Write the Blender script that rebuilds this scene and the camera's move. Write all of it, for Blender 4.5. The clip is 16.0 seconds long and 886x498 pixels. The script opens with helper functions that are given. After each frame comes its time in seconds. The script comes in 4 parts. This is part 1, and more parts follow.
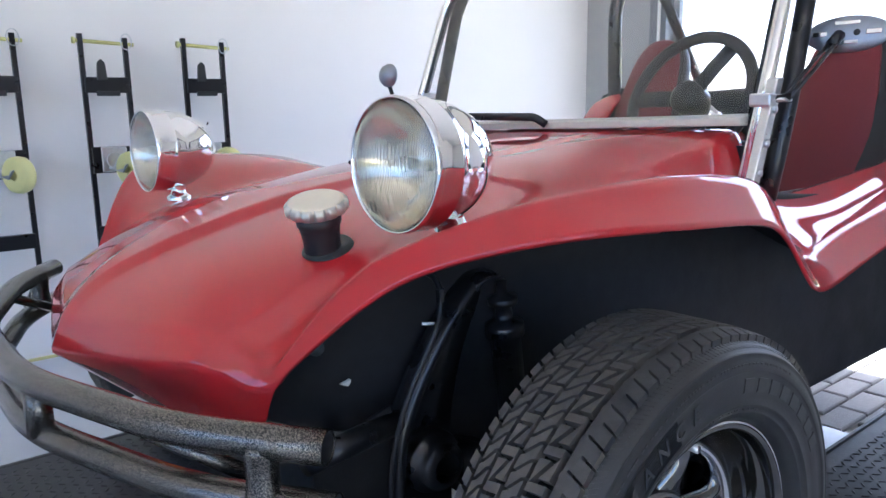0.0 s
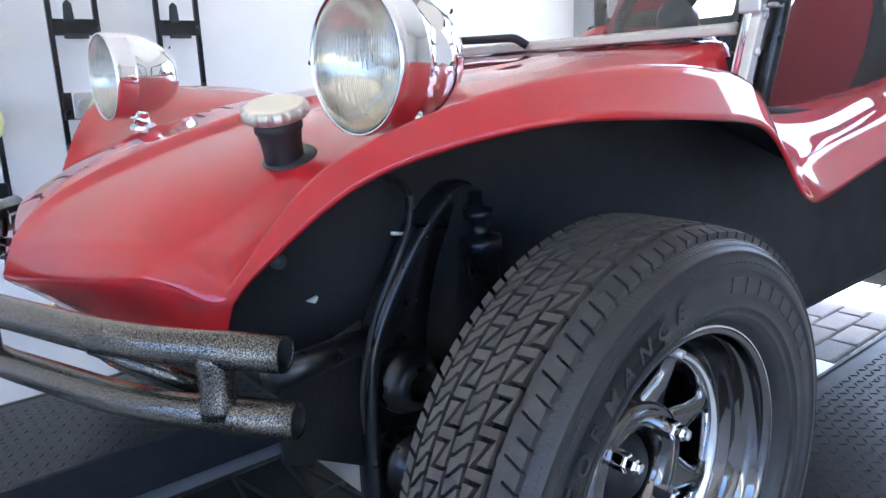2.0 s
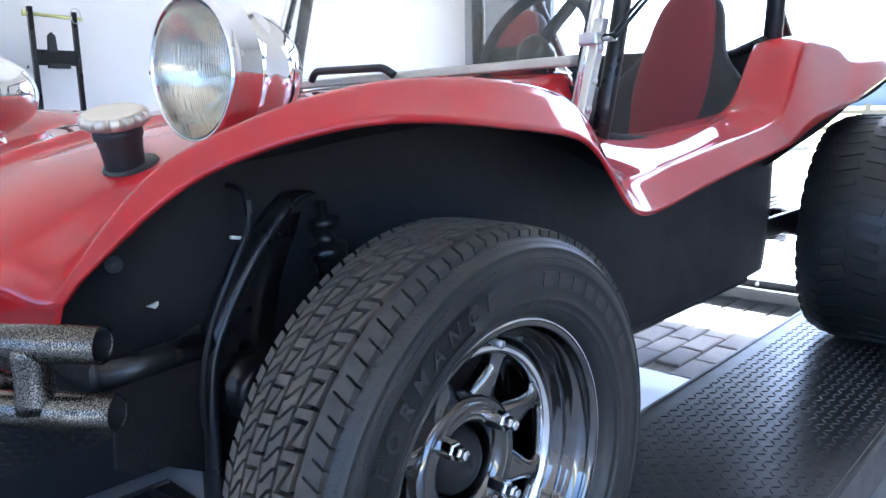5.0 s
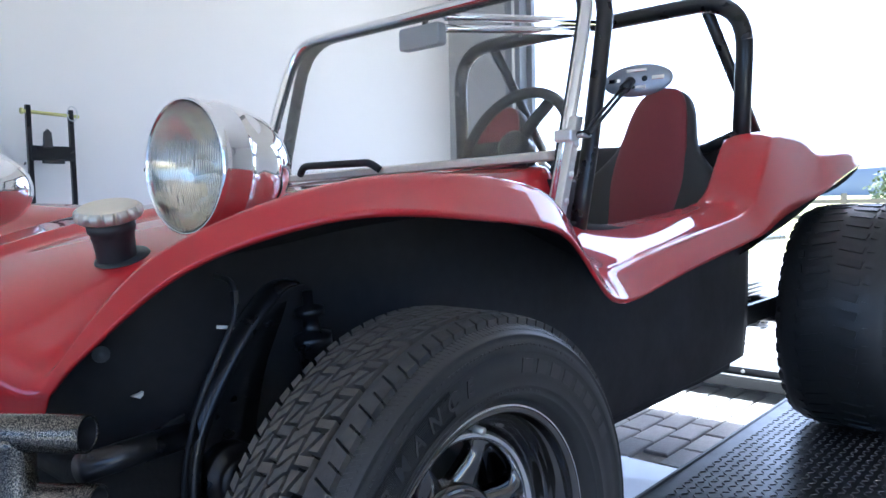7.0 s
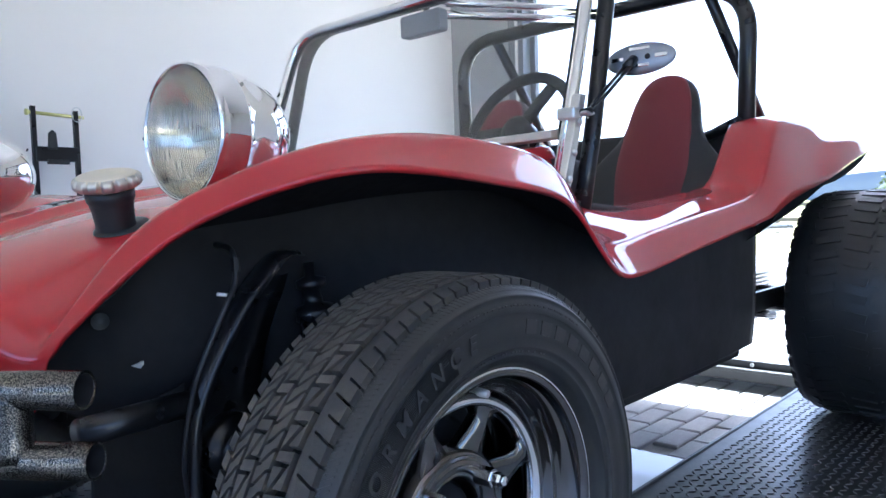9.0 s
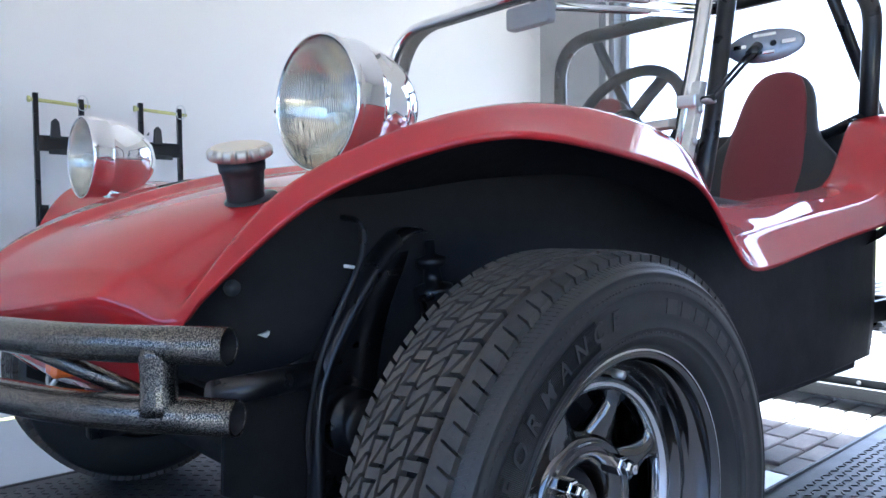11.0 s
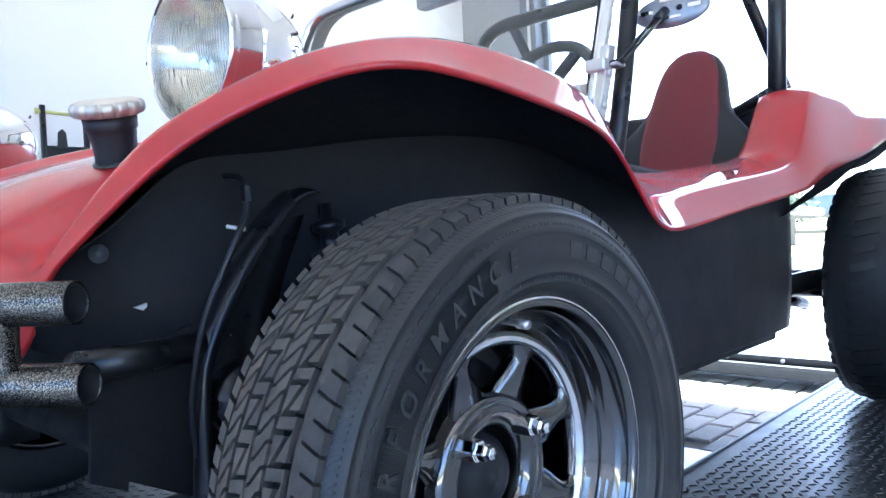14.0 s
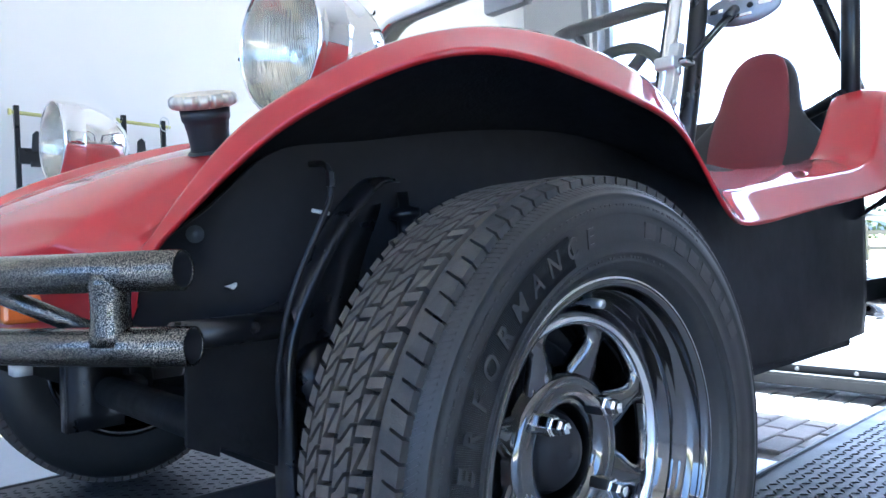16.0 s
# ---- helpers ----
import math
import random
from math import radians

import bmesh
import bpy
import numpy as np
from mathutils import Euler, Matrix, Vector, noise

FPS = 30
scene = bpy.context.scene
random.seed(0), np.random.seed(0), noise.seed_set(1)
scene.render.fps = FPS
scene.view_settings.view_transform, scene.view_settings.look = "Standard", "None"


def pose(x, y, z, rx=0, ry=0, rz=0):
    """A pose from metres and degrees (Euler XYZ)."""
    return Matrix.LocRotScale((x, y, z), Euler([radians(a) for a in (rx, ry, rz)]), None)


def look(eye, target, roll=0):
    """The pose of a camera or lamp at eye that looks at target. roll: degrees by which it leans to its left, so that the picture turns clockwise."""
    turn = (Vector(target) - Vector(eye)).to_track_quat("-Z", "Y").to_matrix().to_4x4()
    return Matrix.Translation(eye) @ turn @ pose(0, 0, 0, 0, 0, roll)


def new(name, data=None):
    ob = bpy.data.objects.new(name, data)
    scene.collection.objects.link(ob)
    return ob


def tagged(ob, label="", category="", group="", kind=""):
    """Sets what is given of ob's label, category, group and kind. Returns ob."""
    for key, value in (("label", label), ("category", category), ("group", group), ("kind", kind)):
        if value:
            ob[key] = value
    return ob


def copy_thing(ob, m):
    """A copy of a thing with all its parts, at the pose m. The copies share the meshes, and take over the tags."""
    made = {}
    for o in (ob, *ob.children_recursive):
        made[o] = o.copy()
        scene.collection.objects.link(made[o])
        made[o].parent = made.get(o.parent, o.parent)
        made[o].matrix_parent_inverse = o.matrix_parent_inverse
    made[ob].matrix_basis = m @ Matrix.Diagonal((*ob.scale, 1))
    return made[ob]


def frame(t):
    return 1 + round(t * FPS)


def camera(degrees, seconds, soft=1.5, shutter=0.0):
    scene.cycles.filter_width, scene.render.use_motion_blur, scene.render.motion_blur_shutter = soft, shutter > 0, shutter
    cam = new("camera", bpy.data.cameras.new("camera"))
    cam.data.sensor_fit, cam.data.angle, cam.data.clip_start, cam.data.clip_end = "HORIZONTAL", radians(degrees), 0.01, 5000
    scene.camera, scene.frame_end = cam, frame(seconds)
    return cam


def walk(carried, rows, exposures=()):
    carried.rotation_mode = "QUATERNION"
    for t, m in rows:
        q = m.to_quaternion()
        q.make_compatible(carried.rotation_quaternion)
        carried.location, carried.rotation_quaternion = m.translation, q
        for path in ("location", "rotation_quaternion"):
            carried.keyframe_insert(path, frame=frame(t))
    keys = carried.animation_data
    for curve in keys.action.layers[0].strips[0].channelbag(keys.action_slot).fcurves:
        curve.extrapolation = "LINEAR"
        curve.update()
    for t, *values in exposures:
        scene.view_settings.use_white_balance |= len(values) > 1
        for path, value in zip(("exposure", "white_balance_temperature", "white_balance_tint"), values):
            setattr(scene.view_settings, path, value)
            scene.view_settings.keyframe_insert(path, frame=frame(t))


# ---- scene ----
cam = camera(62.0, 16.0)
PATH = [
    (0, (-0.723, -1.198, 0.875), (0.518, 0.326, 0.505), -0.9),
    (0.5, (-0.753, -1.192, 0.857), (0.435, 0.364, 0.45), -0.1),
    (1, (-0.726, -1.19, 0.839), (0.478, 0.347, 0.405), -0.3),
    (1.5, (-0.679, -1.19, 0.826), (0.572, 0.302, 0.369), -0.9),
    (2, (-0.676, -1.18, 0.8), (0.565, 0.313, 0.319), -1.9),
    (2.5, (-0.626, -1.132, 0.783), (0.594, 0.374, 0.286), -2.7),
    (3, (-0.559, -1.105, 0.769), (0.695, 0.377, 0.286), -3.1),
    (3.5, (-0.591, -1.175, 0.773), (0.744, 0.245, 0.323), -2.6),
    (6, (-0.659, -1.297, 0.75), (0.815, 0.025, 0.468), -0.9),
    (6.5, (-0.666, -1.308, 0.768), (0.82, 0.017, 0.58), -0.9),
    (7, (-0.666, -1.307, 0.761), (0.819, 0.026, 0.63), -1.1),
    (7.5, (-0.663, -1.31, 0.754), (0.822, 0.025, 0.639), -1.5),
    (8, (-0.656, -1.31, 0.736), (0.828, 0.026, 0.623), -1.8),
    (10.5, (-0.671, -1.265, 0.673), (0.732, 0.159, 0.597), -0.8),
    (11, (-0.692, -1.24, 0.661), (0.644, 0.246, 0.587), -0.5),
    (11.5, (-0.716, -1.218, 0.642), (0.567, 0.314, 0.562), -0.4),
    (12, (-0.699, -1.215, 0.627), (0.581, 0.32, 0.538), -0.8),
    (12.5, (-0.658, -1.215, 0.605), (0.663, 0.283, 0.498), -1.4),
    (13, (-0.642, -1.216, 0.595), (0.726, 0.239, 0.488), -2.1),
    (13.5, (-0.63, -1.223, 0.603), (0.779, 0.195, 0.529), -2.5),
    (14, (-0.615, -1.23, 0.59), (0.842, 0.14, 0.543), -2.6),
    (14.5, (-0.605, -1.239, 0.576), (0.878, 0.103, 0.54), -2.6),
    (15, (-0.595, -1.245, 0.564), (0.882, 0.103, 0.534), -2.6),
    (15.5, (-0.613, -1.243, 0.56), (0.808, 0.165, 0.539), -2.4),
    (16, (-0.653, -1.235, 0.555), (0.695, 0.242, 0.554), -2.2),
]
walk(cam, [(t, look(eye, target, roll)) for t, eye, target, roll in PATH], [(0, 3.3, 5450, 10), (.5, 3.6, 5450, 10), (1.5, 3.7, 5400, 9), (2.5, 3.83, 5350, 9), (3, 3.92, 5350, 9), (3.5, 3.83, 5300, 9), (6, 3.43, 5150, 8), (6.5, 3.23, 5150, 8), (7, 3.1, 5150, 8), (8, 3.1, 5150, 8), (10.5, 3.2, 5150, 8), (11.5, 3.35, 5100, 8), (13, 3.77, 4980, 6), (14.5, 3.74, 4980, 6), (16, 3.65, 4980, 6)])


# ---- light ----
world = bpy.data.worlds.new("sky")
scene.world = world
world.use_nodes = True
nt = world.node_tree
sky = nt.nodes.new("ShaderNodeTexSky")
sky.sky_type, sky.sun_disc = "NISHITA", False
sky.sun_elevation, sky.sun_rotation = radians(60.7), radians(80)
sky.air_density, sky.dust_density, sky.ozone_density = 0.7, 3.0, 0.6
nt.links.new(sky.outputs[0], nt.nodes["Background"].inputs[0])
nt.nodes["Background"].inputs[1].default_value = 0.095
sun = new("sun", bpy.data.lights.new("sun", "SUN"))
sun.data.energy, sun.data.angle, sun.data.color = 3.4, radians(0.6), (1.0, 0.95, 0.86)
sun.matrix_world = look((5.0, 0.9, 9.05), (0, 0, 0))


# ---- materials ----
def shader(name, color, rough=0.5, metal=0.0, coat=0.0, grain=0.0, scale=60.0, bump=0.0, bump_scale=None, stain=0.0,
           stain_scale=3.0, stain_color=None, ior=1.5, trans=0.0, spec=0.5, rough_var=0.0):
    """A surface with grain at two scales, in metres."""
    m = bpy.data.materials.new(name)
    m.use_nodes = True
    t = m.node_tree
    b = t.nodes["Principled BSDF"]
    b.inputs["Base Color"].default_value = (*color, 1)
    b.inputs["Roughness"].default_value, b.inputs["Metallic"].default_value = rough, metal
    b.inputs["Coat Weight"].default_value, b.inputs["Coat Roughness"].default_value = coat, 0.03
    b.inputs["IOR"].default_value, b.inputs["Transmission Weight"].default_value = ior, trans
    b.inputs["Specular IOR Level"].default_value = spec
    co = t.nodes.new("ShaderNodeTexCoord")

    def noisy(sc, detail=4.0):
        n = t.nodes.new("ShaderNodeTexNoise")
        n.inputs["Scale"].default_value, n.inputs["Detail"].default_value = sc, detail
        t.links.new(co.outputs["Object"], n.inputs["Vector"])
        return n
    col = None
    if grain:
        n = noisy(scale)
        mix = t.nodes.new("ShaderNodeMix")
        mix.data_type = "RGBA"
        mix.inputs["A"].default_value = (*[c * (1 - grain) for c in color], 1)
        mix.inputs["B"].default_value = (*[min(1, c * (1 + grain)) for c in color], 1)
        t.links.new(n.outputs["Fac"], mix.inputs["Factor"])
        col = mix.outputs["Result"]
    if stain:
        n = noisy(stain_scale, 6.0)
        ramp = t.nodes.new("ShaderNodeMapRange")
        ramp.inputs["From Min"].default_value, ramp.inputs["From Max"].default_value = 0.48, 0.72
        ramp.inputs["To Max"].default_value = stain
        t.links.new(n.outputs["Fac"], ramp.inputs["Value"])
        mix = t.nodes.new("ShaderNodeMix")
        mix.data_type = "RGBA"
        if col:
            t.links.new(col, mix.inputs["A"])
        else:
            mix.inputs["A"].default_value = (*color, 1)
        mix.inputs["B"].default_value = (*(stain_color or [c * 0.5 for c in color]), 1)
        t.links.new(ramp.outputs["Result"], mix.inputs["Factor"])
        col = mix.outputs["Result"]
    if col:
        t.links.new(col, b.inputs["Base Color"])
    if rough_var:
        n = noisy(scale * 0.3)
        ramp = t.nodes.new("ShaderNodeMapRange")
        ramp.inputs["To Min"].default_value, ramp.inputs["To Max"].default_value = max(0.01, rough - rough_var), min(1, rough + rough_var)
        t.links.new(n.outputs["Fac"], ramp.inputs["Value"])
        t.links.new(ramp.outputs["Result"], b.inputs["Roughness"])
    if bump:
        n = noisy(bump_scale or scale)
        bp = t.nodes.new("ShaderNodeBump")
        bp.inputs["Strength"].default_value, bp.inputs["Distance"].default_value = bump, 0.002
        t.links.new(n.outputs["Fac"], bp.inputs["Height"])
        t.links.new(bp.outputs["Normal"], b.inputs["Normal"])
    return m


def hammered():
    """Black hammertone enamel with silvery dimples."""
    m = shader("hammertone", (0.05, 0.048, 0.044), 0.2, 0.85, 0.6)
    t = m.node_tree
    b = t.nodes["Principled BSDF"]
    co = t.nodes.new("ShaderNodeTexCoord")
    n = t.nodes.new("ShaderNodeTexNoise")
    n.inputs["Scale"].default_value, n.inputs["Detail"].default_value = 840, 1.5
    t.links.new(co.outputs["Object"], n.inputs["Vector"])
    ramp = t.nodes.new("ShaderNodeValToRGB")
    ramp.color_ramp.elements[0].position, ramp.color_ramp.elements[0].color = 0.485, (0.004, 0.004, 0.004, 1)
    ramp.color_ramp.elements[1].position, ramp.color_ramp.elements[1].color = 0.56, (0.27, 0.246, 0.21, 1)
    t.links.new(n.outputs["Fac"], ramp.inputs["Fac"])
    t.links.new(ramp.outputs["Color"], b.inputs["Base Color"])
    bp = t.nodes.new("ShaderNodeBump")
    bp.inputs["Strength"].default_value, bp.inputs["Distance"].default_value = 0.45, 0.0012
    t.links.new(n.outputs["Fac"], bp.inputs["Height"])
    t.links.new(bp.outputs["Normal"], b.inputs["Normal"])
    return m


def varied(m, amount):
    """Lets every piece of one material differ a little in lightness."""
    t = m.node_tree
    b = t.nodes["Principled BSDF"]
    info = t.nodes.new("ShaderNodeObjectInfo")
    isl = t.nodes.new("ShaderNodeNewGeometry")
    add = t.nodes.new("ShaderNodeMath")
    t.links.new(info.outputs["Random"], add.inputs[0])
    t.links.new(isl.outputs["Random Per Island"], add.inputs[1])
    frac = t.nodes.new("ShaderNodeMath")
    frac.operation = "FRACT"
    t.links.new(add.outputs[0], frac.inputs[0])
    rng = t.nodes.new("ShaderNodeMapRange")
    rng.inputs["To Min"].default_value, rng.inputs["To Max"].default_value = 1 - amount, 1 + amount
    t.links.new(frac.outputs[0], rng.inputs["Value"])
    hsv = t.nodes.new("ShaderNodeHueSaturation")
    old = b.inputs["Base Color"].links
    if old:
        t.links.new(old[0].from_socket, hsv.inputs["Color"])
    else:
        hsv.inputs["Color"].default_value = b.inputs["Base Color"].default_value
    t.links.new(rng.outputs["Result"], hsv.inputs["Value"])
    t.links.new(hsv.outputs["Color"], b.inputs["Base Color"])
    return m


RED = shader("red_gelcoat", (0.46, 0.016, 0.022), 0.5, 0.0, 1.0, spec=0.1, grain=0.12, scale=900, stain=0.12, stain_scale=5, bump=0.02, bump_scale=18)
BLACK = shader("satin_black_paint", (0.025, 0.025, 0.028), 0.5, grain=0.3, scale=40, bump=0.15, bump_scale=90, stain=0.3, stain_scale=6, stain_color=(0.018, 0.017, 0.016), rough_var=0.12, spec=0.2)
RED.node_tree.nodes["Principled BSDF"].inputs["Coat IOR"].default_value = 1.55
STEEL_BLACK = shader("black_steel", (0.013, 0.013, 0.015), 0.3, 0.2, 0.15, grain=0.2, scale=80, rough_var=0.1)
HAMMER = hammered()
GRIMY = shader("grimy_black_underseal", (0.010, 0.010, 0.011), 0.7, grain=0.35, scale=70, bump=0.3, bump_scale=160, stain=0.4, stain_scale=12, stain_color=(0.018, 0.016, 0.014), spec=0.2, rough_var=0.15)
RUBBER = shader("tyre_rubber", (0.080, 0.069, 0.059), 0.62, grain=0.3, scale=120, bump=0.25, bump_scale=700, stain=0.5, stain_scale=18, stain_color=(0.100, 0.085, 0.070), rough_var=0.12)
SHOULDER = shader("shoulder_rubber", (0.046, 0.043, 0.040), 0.55, grain=0.3, scale=120, bump=0.2, bump_scale=600, stain=0.5, stain_scale=16, stain_color=(0.070, 0.061, 0.052), rough_var=0.12)
# Near-black rubber: the shade between tread blocks is put into its colour.
GROOVE_SHADE = shader("groove_shade_rubber", (0.007, 0.007, 0.007), 0.7, grain=0.3, scale=120, spec=0.2)
LETTER = shader("lettering_rubber", (0.035, 0.034, 0.033), 0.42, grain=0.2, scale=200, rough_var=0.1)
SIDEWALL = shader("sidewall_rubber", (0.021, 0.021, 0.021), 0.42, grain=0.2, scale=90, bump=0.1, bump_scale=500, stain=0.35, stain_scale=9, stain_color=(0.026, 0.025, 0.024), rough_var=0.1)
CHROME = shader("chrome", (0.86, 0.86, 0.87), 0.045, 1.0, grain=0.04, scale=30, rough_var=0.03)
# Wheel chrome darkened in colour to stand for its dark reflections.
SHADED_CHROME = shader("shaded_wheel_chrome", (0.17, 0.165, 0.16), 0.07, 1.0, grain=0.06, scale=40, rough_var=0.05)
ALUMINIUM = shader("brushed_aluminium", (0.72, 0.72, 0.72), 0.32, 1.0, grain=0.1, scale=200, rough_var=0.1)
CREAM = shader("aluminium_cap", (0.76, 0.66, 0.50), 0.45, 0.0, grain=0.08, scale=60, bump=0.06)
CASTCAP = shader("cast_cap_metal", (0.62, 0.57, 0.49), 0.42, 0.8, grain=0.15, scale=120, bump=0.1, bump_scale=300, rough_var=0.08)
GLASS = shader("clear_glass", (0.97, 0.98, 0.98), 0.0, ior=1.45, trans=1.0)
LENSGLASS = shader("headlamp_glass", (0.97, 0.96, 0.92), 0.0, ior=1.47, trans=1.0)
REFLECTOR = shader("headlamp_reflector", (0.74, 0.70, 0.60), 0.12, 1.0, grain=0.1, scale=60, rough_var=0.05)
AMBER = shader("amber_plastic", (0.75, 0.16, 0.03), 0.25, coat=0.5, grain=0.1, scale=300)
PLATE = shader("tread_plate_paint", (0.050, 0.052, 0.056), 0.33, 0.4, grain=0.3, scale=50, stain=0.5, stain_scale=7, stain_color=(0.06, 0.06, 0.062), bump=0.1, bump_scale=150, rough_var=0.12)
LIFTSTEEL = shader("lift_beam_paint", (0.07, 0.075, 0.08), 0.45, 0.2, grain=0.2, scale=20, stain=0.3)
WALLPAINT = shader("white_wall_paint", (0.80, 0.775, 0.765), 0.75, grain=0.015, scale=4, bump=0.12, bump_scale=220, stain=0.06, stain_scale=0.8)
CEILPAINT = shader("ceiling_paint", (0.78, 0.77, 0.76), 0.8, grain=0.02, scale=3)
FLOORPAINT = shader("grey_floor_coating", (0.50, 0.53, 0.57), 0.3, coat=0.3, grain=0.05, scale=25, stain=0.2, stain_scale=2)
PAVER = varied(shader("concrete_paver", (0.42, 0.41, 0.40), 0.85, grain=0.18, scale=90, bump=0.4, bump_scale=250, stain=0.25, stain_scale=4), 0.14)
SAND = shader("jointing_sand", (0.38, 0.35, 0.31), 0.95, grain=0.2, scale=120)
GRASS = shader("dry_grass", (0.26, 0.24, 0.09), 0.95, grain=0.4, scale=3, stain=0.5, stain_scale=0.2, stain_color=(0.13, 0.16, 0.05))
HILL = shader("hazy_hill", (0.30, 0.33, 0.38), 1.0, grain=0.15, scale=0.02)
# Grey instead of wall white: the pier's backlit shade is in the colour.
PIERSHADE = shader("shaded_pier_render", (0.34, 0.34, 0.35), 0.8, grain=0.06, scale=8, bump=0.15, bump_scale=120)
FRAMEGREY = shader("door_frame_grey", (0.16, 0.17, 0.19), 0.5, 0.2, grain=0.1, scale=20)
YELLOW = shader("yellow_polyurethane", (0.72, 0.68, 0.30), 0.4, grain=0.06, scale=40)
BRASS = shader("yellow_zinc", (0.62, 0.60, 0.25), 0.35, 0.8, grain=0.15, scale=60)
ZINC = shader("zinc_plate", (0.60, 0.61, 0.62), 0.35, 0.9, grain=0.15, scale=70)
SEATRED = shader("red_vinyl", (0.16, 0.012, 0.020), 0.5, grain=0.12, scale=200, bump=0.25, bump_scale=600)
SEATBLACK = shader("black_vinyl", (0.018, 0.018, 0.02), 0.5, grain=0.2, scale=200, bump=0.25, bump_scale=600)
LEAF = varied(shader("leaf", (0.07, 0.10, 0.03), 0.6, grain=0.3, scale=8), 0.4)
BARK = shader("bark", (0.14, 0.10, 0.07), 0.9, grain=0.3, scale=20, bump=0.5)
WOODGREY = shader("weathered_wood", (0.22, 0.19, 0.16), 0.85, grain=0.25, scale=30)
WHITEPL = shader("white_plastic", (0.75, 0.75, 0.72), 0.4, grain=0.05, scale=50)
MIRRORBACK = shader("mirror_back_metal", (0.34, 0.36, 0.40), 0.42, 0.8, grain=0.1, scale=150)
# Pale beige of the unseen yard, chosen to bounce warm light indoors.
BOUNCE_YARD = shader("pale_bounce_yard", (0.60, 0.54, 0.45), 0.9, grain=0.1, scale=10, stain=0.2, stain_scale=1.5)
UNDERSEAL = shader("black_underseal", (0.024, 0.024, 0.027), 0.9, spec=0.0, grain=0.3, scale=60, bump=0.3, bump_scale=200)
GASKET = shader("cream_seal", (0.62, 0.57, 0.48), 0.5, grain=0.1, scale=80)


# ---- mesh helpers ----
def mesh_object(name, verts, faces, material, parent=None, label="", smooth=True, bevel=0.0, subsurf=0, solid=0.0):
    me = bpy.data.meshes.new(name)
    me.from_pydata([tuple(v) for v in verts], [], faces)
    bm = bmesh.new()
    bm.from_mesh(me)
    bmesh.ops.remove_doubles(bm, verts=bm.verts, dist=1e-5)
    bmesh.ops.recalc_face_normals(bm, faces=bm.faces)
    bm.to_mesh(me)
    bm.free()
    me.materials.append(material)
    me.polygons.foreach_set("use_smooth", [smooth] * len(me.polygons))
    ob = new(name, me)
    if parent:
        ob.parent = parent
    if label:
        tagged(ob, label)
    if solid:
        mod = ob.modifiers.new("solid", "SOLIDIFY")
        mod.thickness, mod.offset = solid, 0
    if bevel:
        mod = ob.modifiers.new("bevel", "BEVEL")
        mod.width, mod.segments, mod.limit_method = bevel, 2, "ANGLE"
    if subsurf:
        mod = ob.modifiers.new("smooth", "SUBSURF")
        mod.levels = mod.render_levels = subsurf
    return ob


def joined(*pieces):
    verts, faces = [], []
    for v, f in pieces:
        n = len(verts)
        verts += [tuple(p) for p in v]
        faces += [tuple(i + n for i in q) for q in f]
    return verts, faces


def moved(piece, m):
    return [tuple(m @ Vector(p)) for p in piece[0]], piece[1]


def box(x0, x1, y0, y1, z0, z1):
    v = [(x, y, z) for z in (z0, z1) for y in (y0, y1) for x in (x0, x1)]
    return v, [(0, 2, 3, 1), (4, 5, 7, 6), (0, 1, 5, 4), (2, 6, 7, 3), (0, 4, 6, 2), (1, 3, 7, 5)]


def fillet(pts, radius, n=6):
    """Rounds the corners of a line of points."""
    pts = [Vector(p) for p in pts]
    out = [pts[0]]
    for a, b, c in zip(pts, pts[1:], pts[2:]):
        r = min(radius, (a - b).length * 0.48, (c - b).length * 0.48)
        p, q = b + (a - b).normalized() * r, b + (c - b).normalized() * r
        for i in range(n + 1):
            u = i / n
            out.append(p * (1 - u) ** 2 + b * 2 * u * (1 - u) + q * u * u)
    return out + [pts[-1]]


def tube(pts, r, seg=14, open_end=0.0):
    """A round bar along points. open_end: the wall of a pipe whose ends are open."""
    pts = [Vector(p) for p in pts]
    verts, faces = [], []
    side = None
    rings = []
    for i, p in enumerate(pts):
        d = (pts[min(i + 1, len(pts) - 1)] - pts[max(i - 1, 0)]).normalized()
        if side is None:
            side = d.orthogonal().normalized()
        side = (side - d * side.dot(d)).normalized()
        up = d.cross(side)
        rr = r[i] if isinstance(r, (list, tuple)) else r
        rings.append((p, side.copy(), up, rr))
    for p, s, u, rr in rings:
        verts += [p + (s * math.cos(a) + u * math.sin(a)) * rr for a in [2 * math.pi * k / seg for k in range(seg)]]
    for i in range(len(rings) - 1):
        for k in range(seg):
            a, b = i * seg + k, i * seg + (k + 1) % seg
            faces.append((a, b, b + seg, a + seg))
    if open_end:
        for i, inward in ((0, 1), (len(rings) - 1, -1)):
            p, s, u, rr = rings[i]
            d = (rings[min(1, len(rings) - 1)][0] - rings[0][0] if i == 0 else rings[-2][0] - rings[-1][0]).normalized()
            n = len(verts)
            for depth in (0, 0.12):
                verts += [p + d * depth + (s * math.cos(a) + u * math.sin(a)) * (rr - open_end) for a in [2 * math.pi * k / seg for k in range(seg)]]
            for k in range(seg):
                k2 = (k + 1) % seg
                faces.append((i * seg + k, i * seg + k2, n + k2, n + k))
                faces.append((n + k, n + k2, n + seg + k2, n + seg + k))
            faces.append(tuple(n + seg + k for k in range(seg)))
    else:
        faces += [tuple(range(seg)), tuple(range(len(verts) - seg, len(verts)))]
    return verts, faces


